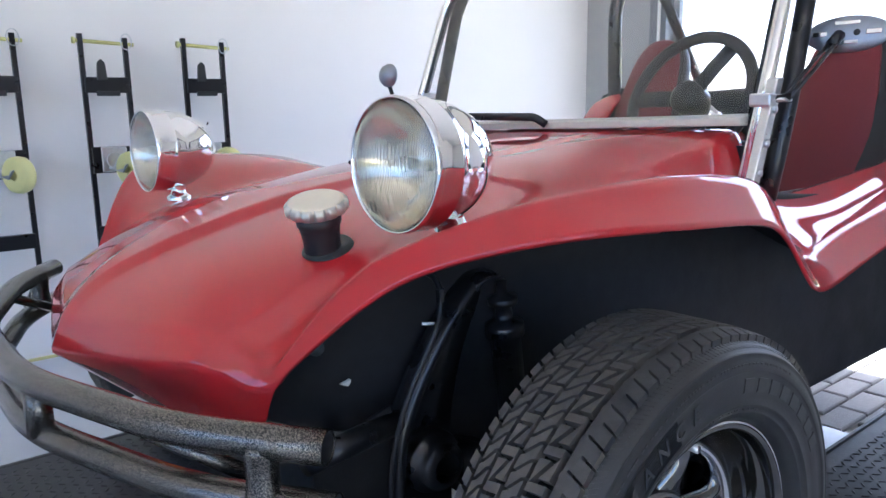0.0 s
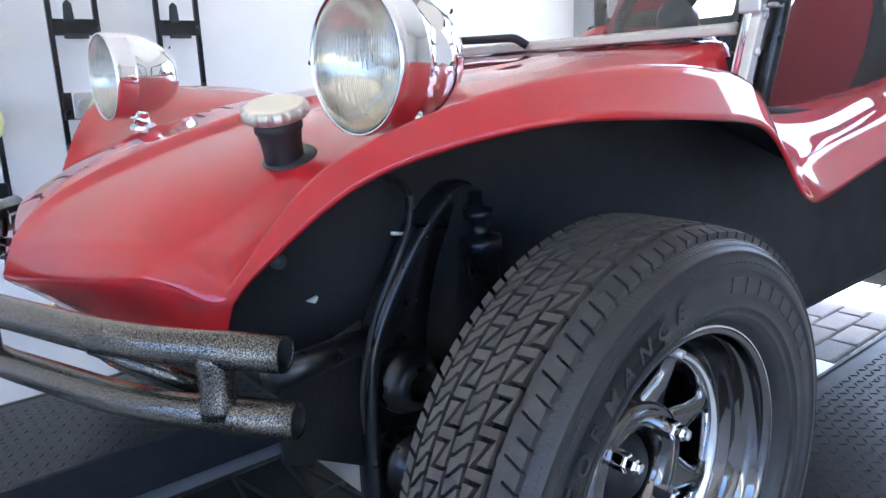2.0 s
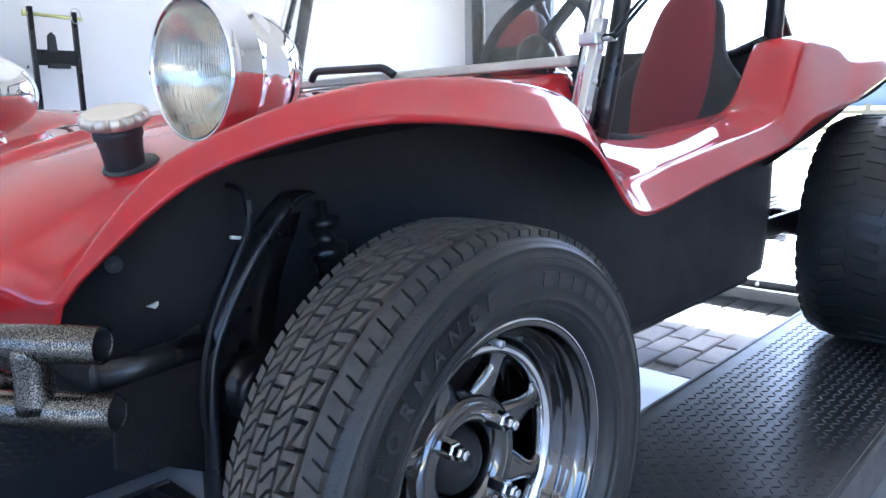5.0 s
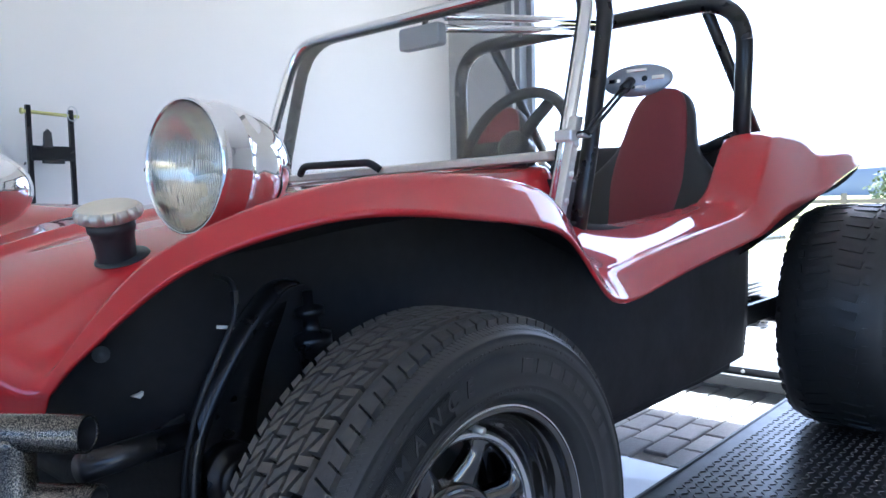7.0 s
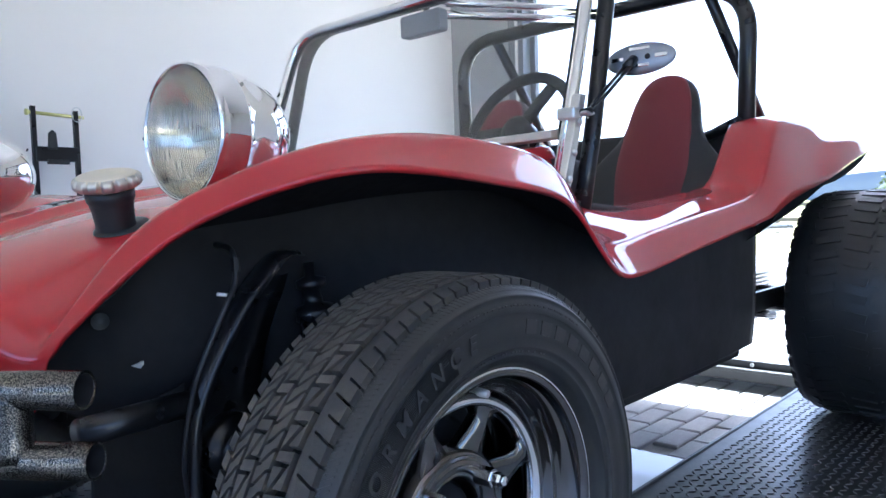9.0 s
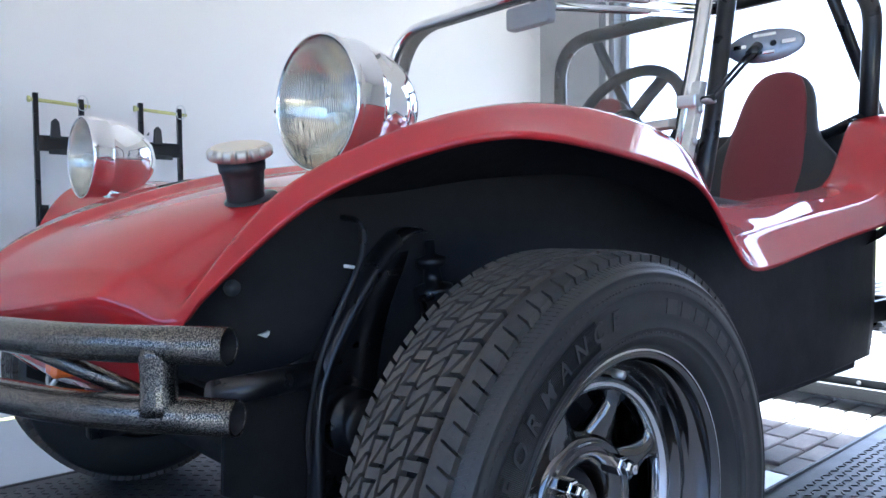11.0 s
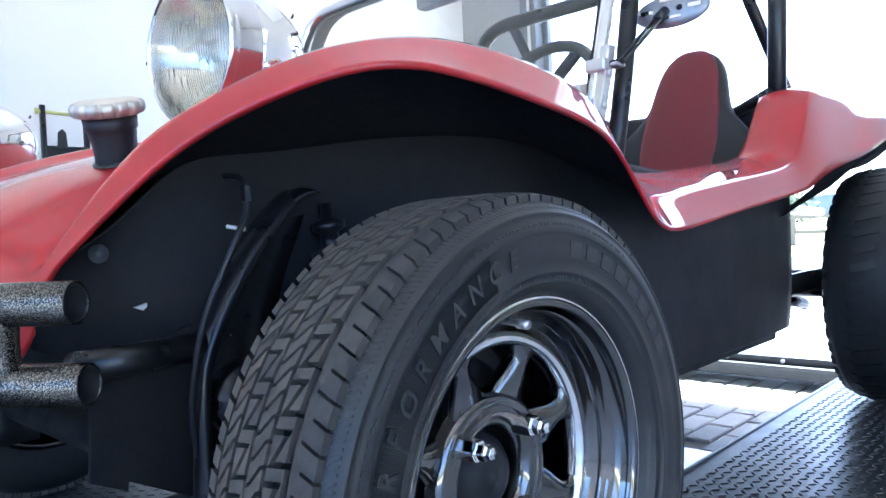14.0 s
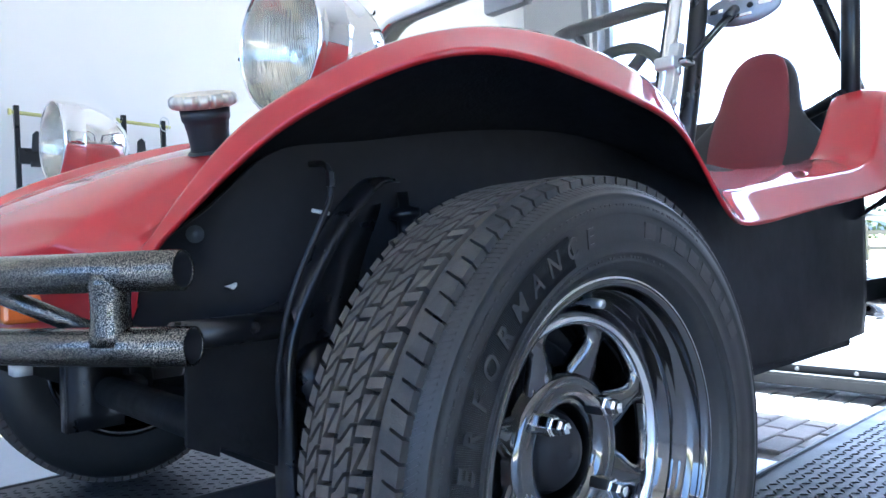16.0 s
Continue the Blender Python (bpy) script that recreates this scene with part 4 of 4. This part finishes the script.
def rear_wheel():
    R = .352
    rim = mesh_object("rear_wheel", *revolve([(.19, -.14), (.198, -.135), (.185, -.12), (.17, -.09), (.168, .08), (.18, .11), (.186, .135), (.198, .14), (.202, .146), (.195, .152), (.182, .148), (.172, .10), (.16, .06), (.09, .05), (.07, .065), (.0, .065)], 64), SHADED_CHROME, buggy, "wide chrome rear wheel with a chunky mud tyre")
    mesh_object("tyre", *revolve([(.19, -.135), (.215, -.155), (.26, -.162), (.305, -.158), (.335, -.146), (R, -.12), (R + .004, 0), (R, .12), (.335, .146), (.305, .158), (.26, .162), (.215, .155), (.19, .135)], 96), SIDEWALL, rim, "wide black mud tyre")
    blocks = []
    N = 44
    step = 2 * math.pi / N

    def radius_at(w):
        return R + .003 - (0 if abs(w) < .11 else (abs(w) - .11) * .55)
    for k in range(N):
        for sgn in (1, -1):
            a = k * step + (.5 * step if sgn < 0 else 0)
            blocks.append(tread_block([(a - .30 * step, sgn * .088), (a + .25 * step, sgn * .082), (a + .32 * step, sgn * .150), (a - .32 * step, sgn * .150)], 0, 0, radius_at, .004))
            blocks.append(tread_block([(a - .36 * step, sgn * .012), (a + .1 * step, sgn * .006), (a + .36 * step, sgn * .070), (a - .1 * step, sgn * .076)], 0, 0, radius_at, .0035))
    mesh_object("tread", *joined(*blocks), SIDEWALL, rim, "chunky tread blocks", smooth=False, bevel=0.0)
    bars = []
    for k in range(9):
        a = radians(150 + k * 6)
        b = a + radians(4)
        bars.append(([(r * math.cos(q), r * math.sin(q), .164) for r, q in ((.255, a), (.255, b), (.285, b), (.285, a))], [(0, 1, 2, 3)]))
    for bar in bars:
        mesh_object("brand_bar", *bar, WHITEPL, rim, "plain pale raised bar", solid=0.002, smooth=False)
    return rim


wheel_rl = rear_wheel()
wheel_rl.matrix_basis = Matrix.Translation((1.985, -.725, .367)) @ OUT_L
copy_thing(wheel_rl, Matrix.Translation((1.985, .725, .367)) @ pose(0, 0, 0, 90, 0, 180))

# ---- front suspension ----
axle = mesh_object("front_axle", *joined(tube([(-.13, -.40, .40), (-.13, .40, .40)], .032, 18), tube([(-.13, -.40, .28), (-.13, .40, .28)], .032, 18)), GRIMY, buggy, "black twin-tube front axle beam")
for s in (1, -1):
    front = spline([(0, -.035, .652), (1, -.065, .648), (2, -.105, .612), (3, -.150, .555), (4, -.188, .49), (5, -.206, .43), (6, -.208, .33), (7, -.208, .20)], np.linspace(0, 7, 29))
    rear = spline([(0, -.030, .625), (1, -.040, .60), (2, -.055, .57), (3, -.072, .53), (4, -.085, .48), (5, -.092, .43), (6, -.092, .33), (7, -.092, .20)], np.linspace(0, 7, 29))
    tower = mesh_object("shock_tower", *loft([[(f[0], -.432 * s, f[1]), ((f[0] + r[0]) / 2, -.429 * s, (f[1] + r[1]) / 2), (r[0], -.432 * s, r[1])] for f, r in zip(front, rear)]), STEEL_BLACK, axle, "glossy black pressed shock tower", solid=.004)
    mesh_object("flange", *loft([[(f[0] + .004, -.430 * s, f[1] - .002), (f[0] - .001, -.436 * s, f[1] + .001), (f[0] - .002, -.450 * s, f[1] + .001), (f[0] - .001, -.463 * s, f[1]), (f[0] + .004, -.467 * s, f[1] - .003), (f[0] + .010, -.467 * s, f[1] - .006)] for f in front]), STEEL_BLACK, tower, solid=.003)
    mesh_object("bumper_plate", *loft([[(x, y * s, z) for x, z in ((-.322, .462), (-.326, .350), (-.287, .331), (-.286, .341), (-.215, .304), (-.205, .50))] for y in (-.452, -.446)], ring=True, caps=True), GRIMY, axle, smooth=False, bevel=.002)
    for az in (.40, .28):
        mesh_object("axle_end", *moved(revolve([(.020, .052), (.030, .050), (.034, .044), (.034, .030), (.043, .028), (.045, .022), (.045, .0), (.036, -.004)], 28), Matrix.Translation((-.14, -.432 * s, az)) @ pose(0, 0, 0, 90 * s, 0, 0)), STEEL_BLACK, axle)
    mesh_object("trailing_arm", *joined(tube([(-.13, -.42 * s, .40), (-.02, -.52 * s, .37)], [.03, .022], 12), tube([(-.13, -.42 * s, .28), (-.02, -.52 * s, .27)], [.03, .022], 12), tube([(-.02, -.52 * s, .24), (-.02, -.52 * s, .42)], .026, 12)), GRIMY, axle)
    damper = mesh_object("damper", *moved(revolve([(0, .0), (.022, 0), (.022, .18), (.028, .182), (.028, .20), (.014, .205), (.012, .225), (.022, .23), (.022, .24), (.008, .245), (.008, .265), (0, .265)], 24), Matrix.Translation((.022, -.452 * s, .372)) @ pose(0, 0, 0, 0, -7, 0)), STEEL_BLACK, axle, "black shock absorber")
    mesh_object("brake_hose", *tube(fillet([(-.148, -.440 * s, .668), (-.150, -.486 * s, .664), (-.152, -.490 * s, .62), (-.17, -.50 * s, .60), (-.215, -.485 * s, .50), (-.222, -.465 * s, .40), (-.20, -.445 * s, .32)], .05), .0038, 8), SEATBLACK, axle)
    mesh_object("hose_union", *tube([(-.151, -.489 * s, .635), (-.151, -.488 * s, .652)], .006, 6), STEEL_BLACK, axle, smooth=False)
    mesh_object("cable_tie", *tube([(-.170, -.475 * s, .607), (-.148, -.478 * s, .603)], .0025, 6), WHITEPL, axle, "pale cable tie")
    mesh_object("tie_rod", *tube([(-.02, -.10 * s, .33), (.06, -.50 * s, .34)], .011, 10), STEEL_BLACK, axle)
    mesh_object("backing_plate", *moved(revolve([(0, 0), (.118, 0), (.122, .012)], 32), Matrix.Translation((0, -.60 * s, .318)) @ pose(0, 0, 0, 90 * s, 0, 0)), BLACK, axle)
    mesh_object("stub_axle", *tube([(-.01, -.50 * s, .318), (0, -.62 * s, .318)], .025, 12), STEEL_BLACK, axle)
    mesh_object("wing_bolt", *moved(revolve([(0, .004), (.005, .004), (.006, .0015), (.010, .0012), (.0105, 0)], 16), Matrix.Translation((-.287, -.407 * s, .583)) @ pose(0, 0, 0, 90 * s, 0, -20 * s)), LIFTSTEEL, axle)
mesh_object("steering_box", *box(-.12, .0, -.05, .12, .42, .50), BLACK, axle, smooth=False, bevel=.01)
mesh_object("loom", *joined(tube(fillet([(-.36, .02, .44), (-.38, .05, .40), (-.37, .10, .41), (-.34, .14, .44)], .02), .004, 8), box(-.385, -.36, .03, .07, .385, .40)), WHITEPL, axle, "loose pale wiring connector")

# ---- tray on the floor below the front axle ----
tray = tagged(mesh_object("drip_tray", *box(-1.05, .12, -.475, .38, FLOOR_Z, FLOOR_Z + .012), SEATBLACK, smooth=False, bevel=.004), "black ribbed plastic tray lying on the workshop floor", "tray")
for k in range(9):
    x = -.98 + k * .13
    for dx in (.13, -.13):
        mesh_object("rib", *tube([(x, -.46, FLOOR_Z + .012), (x + dx * .5, -.05, FLOOR_Z + .012), (x, .36, FLOOR_Z + .012)], .006, 6), SEATBLACK, tray)
for y in (-.46, -.25, -.05, .15, .36):
    mesh_object("rib", *tube([(-1.04, y, FLOOR_Z + .012), (.11, y, FLOOR_Z + .012)], .007, 6), SEATBLACK, tray)

# ---- seats ----
def seat(y):
    def ring(cx, cz, w, d, tilt, n=20, bol=0.0):
        out = []
        for k in range(n):
            a = 2 * math.pi * k / n
            c, s = math.cos(a), math.sin(a)
            px = d * (abs(c) ** .8) * (1 if c > 0 else -1)
            py = w * (abs(s) ** .75) * (1 if s > 0 else -1)
            if c < 0 and bol:
                px += -bol * (abs(s) ** 3) + bol * .5
            out.append((cx + px, y + py, cz + tilt * px))
        return out
    back = [ring(1.32 + .28 * u, .40 + .69 * u, w * 1.12, d, -.35, bol=b) for u, w, d, b in ((0, .17, .05, .02), (.1, .205, .06, .03), (.3, .215, .065, .045), (.5, .205, .06, .045), (.60, .195, .055, .03), (.67, .150, .052, .012), (.74, .112, .05, .0), (.86, .100, .047, 0), (.95, .084, .042, 0), (1.0, .052, .03, 0), (1.01, .01, .01, 0))]
    s = mesh_object("seat", *loft(back, ring=True, caps=True), SEATBLACK, None, subsurf=1)
    tagged(s, "high-backed bucket seat in black and red vinyl", "car seat", group="bucket seats")
    s.parent = buggy
    face = [[(1.32 + .28 * u - d * (1 - .35 * abs(k) ** 3) - .004, y + w * k, .40 + .69 * u + .02 * (1 - .5 * abs(k) ** 3)) for k in (-1, -.6, 0, .6, 1)] for u, w, d in ((.06, .11, .034), (.25, .12, .036), (.45, .125, .038), (.58, .128, .044), (.68, .120, .049), (.78, .106, .05), (.88, .098, .047), (.965, .074, .038), (.99, .045, .026))]
    mesh_object("centre_panel", *loft(face), SEATRED, s, "red vinyl centre panel", solid=.012, subsurf=1)
    for k in (-1, 1):
        mesh_object("harness_slot", *box(1.435, 1.45, y + k * .055 - .018, y + k * .055 + .018, .765, .78), SEATBLACK, s, smooth=False)
    cush = [[(x, y + yy, z + (.05 if abs(yy) > .17 else 0)) for yy in (-.22, -.18, -.1, 0, .1, .18, .22)] for x, z in ((.78, .36), (.80, .47), (.95, .48), (1.15, .43), (1.2, .40))]
    mesh_object("cushion", *loft(cush), SEATBLACK, s, "black padded seat cushion", solid=.03, subsurf=1)
    return s


seat(-.255)
seat(.375)
tub = [[(x, y, z) for x, z in ((1.58, .55), (1.59, .86 - h), (1.595, .905 - h), (1.61, .92 - h), (1.64, .915 - h), (1.655, .88 - h))] for y, h in ((-.485, .03), (-.46, .008), (-.3, .0), (-.05, -.012), (.05, -.012), (.3, .0), (.46, .008), (.485, .03))]
mesh_object("rear_bulkhead", *loft(tub), SEATBLACK, buggy, "black padded panel behind the seats", solid=.01, subsurf=1)

# ---- steering wheel and column ----
m = Matrix.Translation((.882, -.174, .892)) @ pose(0, 0, 0, 0, -66, 0)
steer = mesh_object("steering_wheel", *moved(([((.160 + .0145 * math.cos(b)) * math.cos(a), (.155 + .0145 * math.cos(b)) * math.sin(a), .0145 * math.sin(b)) for a in [2 * math.pi * k / 56 for k in range(56)] for b in [2 * math.pi * j / 10 for j in range(10)]],
                                             [(k * 10 + j, k * 10 + (j + 1) % 10, ((k + 1) % 56) * 10 + (j + 1) % 10, ((k + 1) % 56) * 10 + j) for k in range(56) for j in range(10)]), m), SEATBLACK, buggy, "black leather-rimmed sports steering wheel")
for k in range(3):
    a = radians(180 + 120 * k + 30)
    mesh_object("spoke", *moved(loft([[(r * math.cos(a) - w * math.sin(a), r * math.sin(a) + w * math.cos(a), -.01 + (0.012 if r < .1 else .008)) for w in (-.02, .02)] for r in (.03, .09, .15)]), m), SEATBLACK, steer, solid=.004)
mesh_object("hub", *moved(revolve([(0, .03), (.03, .028), (.04, .02), (.04, -.03), (.025, -.06), (.0, -.06)], 24), m), STEEL_BLACK, steer)
mesh_object("column", *tube([m @ Vector((0, 0, -.05)), m @ Vector((0, 0, -.25))], .022, 14), CHROME, steer, "polished steering column")
mesh_object("wiper", *tube(fillet([(.568, .0, .838), (.552, .02, .856), (.548, .27, .858), (.558, .30, .838)], .02), .0095, 12), SEATBLACK, buggy, "black wiper arm parked on the cowl")

# ---- engine bay parts behind the tub ----
engine = mesh_object("engine", *joined(box(1.85, 2.25, -.28, .28, .30, .62), box(1.55, 1.85, -.14, .14, .28, .48)), BLACK, buggy, "black air-cooled engine and gearbox", smooth=False, bevel=.02)
for k in range(9):
    mesh_object("cooling_fin", *box(1.90, 2.15, -.40, -.28, .34 + k * .014, .346 + k * .014), ALUMINIUM, engine, smooth=False)
mesh_object("drive_shaft", *tube([(1.97, -.30, .365), (1.97, -.58, .365)], .045, 14), STEEL_BLACK, engine)
mesh_object("drive_shaft", *tube([(1.97, .30, .365), (1.97, .58, .365)], .045, 14), STEEL_BLACK, engine)
mesh_object("chassis_tube", *tube([(1.47, -.45, .62), (2.2, -.42, .60)], .016, 10), STEEL_BLACK, engine)
mesh_object("spring_plate", *box(1.50, 1.95, -.50, -.485, .36, .42), STEEL_BLACK, engine, smooth=False)
mesh_object("exhaust", *tube(fillet([(2.1, -.30, .30), (2.3, -.35, .26), (2.4, 0, .26), (2.3, .35, .26)], .08), .03, 14), CHROME, engine, "chrome exhaust pipe")

# ---- wall racks ----
def wall_rack():
    """A folding wheeled frame hung on the wall; origin at its foot on the wall side, x along the wall, -y into the room."""
    f = mesh_object("wheel_dolly", *joined(tube(fillet([(-.093, -.09, 1.115), (-.090, -.09, .15), (-.155, -.09, .02)], .03), .0135, 4), tube(fillet([(.083, -.09, 1.105), (.086, -.09, .15), (.02, -.09, .02)], .03), .0135, 4)), STEEL_BLACK, None, smooth=False)
    tagged(f, "black steel wheel dolly with yellow castors hung on the white wall", "wheel dolly", group="wall-hung wheel dollies")
    for z, h in ((.91, .032), (.60, .055), (.29, .03)):
        mesh_object("crossbar", *box(-.092, .085, -.105, -.078, z - h, z + h), STEEL_BLACK, f, smooth=False, bevel=.003)
    mesh_object("lock_pin", *joined(tube([(-.118, -.09, 1.088), (.118, -.09, 1.078)], .008, 10), tube([(-.122, -.09, 1.088), (-.112, -.09, 1.088)], .014, 10)), BRASS, f, "yellow zinc locking pin")
    ringp = [(.085 + .022 * math.cos(a), -.106, 1.088 + .032 * math.sin(a)) for a in np.linspace(0, 2 * math.pi, 20)]
    mesh_object("pin_clip", *tube(ringp, .0022, 6), ZINC, f, "bent wire clip")
    mesh_object("catch", *loft([[(-.045, yy, .93), (-.005, yy, .93), (-.010, yy, 1.00), (-.025, yy, 1.015), (-.040, yy, 1.00)] for yy in (-.118, -.10)], ring=True, caps=True), SEATBLACK, f, smooth=False, bevel=.003)
    mesh_object("catch_bar", *box(-.05, .04, -.12, -.10, .865, .885), SEATBLACK, f, smooth=False, bevel=.003)
    mesh_object("hook", *joined(box(-.03, .0, -.09, 0.08, .90, .93), box(-.06, .03, .07, .08, .85, .98)), STEEL_BLACK, f, "black wall hook", smooth=False)
    mesh_object("castor_plate", *box(-.058, .045, -.116, -.106, .55, .655), ZINC, f, "zinc castor plate", smooth=False, bevel=.004)
    w = revolve([(.02, -.026), (.060, -.026), (.069, -.018), (.072, 0), (.069, .018), (.060, .026), (.02, .026)], 36)
    mesh_object("castor_wheel", *moved(w, Matrix.Translation((.035, -.20, .565)) @ pose(0, 0, 0, 0, 90, 30)), YELLOW, f, "pale yellow castor wheel")
    mesh_object("castor_fork", *joined(loft([[(-.035, -.116, .565), (.005, -.116, .63), (.025, -.20, .60), (-.005, -.20, .55)], [(-.029, -.116, .565), (.011, -.116, .63), (.031, -.20, .60), (.001, -.20, .55)]], ring=True, caps=True), tube([(-.01, -.11, .60), (-.01, -.135, .60)], .032, 18)), ZINC, f, smooth=False)
    return f


first = wall_rack()
first.location = (.198, 2.235, .09)
for dx in (.425, -.42, -.84):
    copy_thing(first, pose(.198 + dx, 2.235, .09))

# ---- outside: paving, fence, bushes ----
def bush(x, y, size):
    verts, faces = [], []
    rnd = random.Random(int(x * 7 + y * 13))
    for k in range(700):
        d = Vector((rnd.gauss(0, 1), rnd.gauss(0, 1), rnd.gauss(0, 1))).normalized() * (rnd.random() ** .4)
        c = Vector((d.x * size, d.y * size, size * .75 + d.z * size * .7 * (1 + .3 * noise.noise(d * 3))))
        u = Vector((rnd.gauss(0, 1), rnd.gauss(0, 1), rnd.gauss(0, 1))).normalized() * size * .09
        v = u.orthogonal().normalized() * size * .05
        n = len(verts)
        verts += [c - u, c + v, c + u, c - v]
        faces.append((n, n + 1, n + 2, n + 3))
    b = root("bush", "green bush beyond the paved yard", "bush", (x, y, FLOOR_Z - .06), group="bushes")
    mesh_object("stem", *tube([(0, 0, 0), (.05 * size, 0, size * .5), (.1 * size, .05 * size, size)], [size * .08, size * .06, size * .02], 8), BARK, b)
    me = bpy.data.meshes.new("foliage")
    me.from_pydata([tuple(v) for v in verts], [], faces)
    me.materials.append(LEAF)
    o = new("foliage", me)
    o.parent = b
    return b


for x, y, sz in ((24, -1.0, 1.1), (27, -3.2, 1.5), (31, 1.5, 1.0), (26, -6, 1.6), (35, 5, 1.4), (30, -9, 1.8), (38, -1, 1.5), (36, 11, 1.6)):
    bush(x, y, sz)
fence = root("fence", "weathered post-and-rail fence beyond the yard", "fence", (20, 0, FLOOR_Z - .06))
for k in range(14):
    mesh_object("post", *box(-.06, .06, -9 + k * 1.8 - .06, -9 + k * 1.8 + .06, 0, .95), WOODGREY, fence, smooth=False)
for z in (.35, .75):
    mesh_object("rail", *box(-.03, .03, -9.5, 15, z - .05, z + .05), WOODGREY, fence, smooth=False)

pm = bpy.data.meshes.new("paver")
a, b, h = .0955, .0455, .016
pv = [(-a, -b, 0), (a, -b, 0), (a, b, 0), (-a, b, 0), (-a, -b, h - .004), (a, -b, h - .004), (a, b, h - .004), (-a, b, h - .004), (-a + .005, -b + .005, h), (a - .005, -b + .005, h), (a - .005, b - .005, h), (-a + .005, b - .005, h)]
pf = [(0, 1, 5, 4), (1, 2, 6, 5), (2, 3, 7, 6), (3, 0, 4, 7), (4, 5, 9, 8), (5, 6, 10, 9), (6, 7, 11, 10), (7, 4, 8, 11), (8, 9, 10, 11)]
pm.from_pydata(pv, [], pf)
pm.materials.append(PAVER)
rest_v, rest_f = [], []
rnd = random.Random(5)
for i in range(46):
    for j in range(80):
        px, py = 1.62 + .1 + i * .2, -4.5 + .05 + j * .1
        px += .1 * (j % 2)
        tilt = pose(px, py, FLOOR_Z - .014 + rnd.uniform(-.0015, .0015), rnd.uniform(-.4, .4), rnd.uniform(-.3, .3), rnd.uniform(-.6, .6))
        if px < 3.3 and -.62 < py < 1.0:
            o = new("paver", pm)
            o.parent = pavement
            o.matrix_basis = tilt
        elif px < 10.9:
            n = len(rest_v)
            rest_v += [tuple(tilt @ Vector(p)) for p in pv]
            rest_f += [tuple(n + q for q in f) for f in pf]
me = bpy.data.meshes.new("paver_field")
me.from_pydata(rest_v, [], rest_f)
me.materials.append(PAVER)
o = new("paver_field", me)
o.parent = pavement
tagged(o, "rows of grey concrete pavers", kind="stuff")
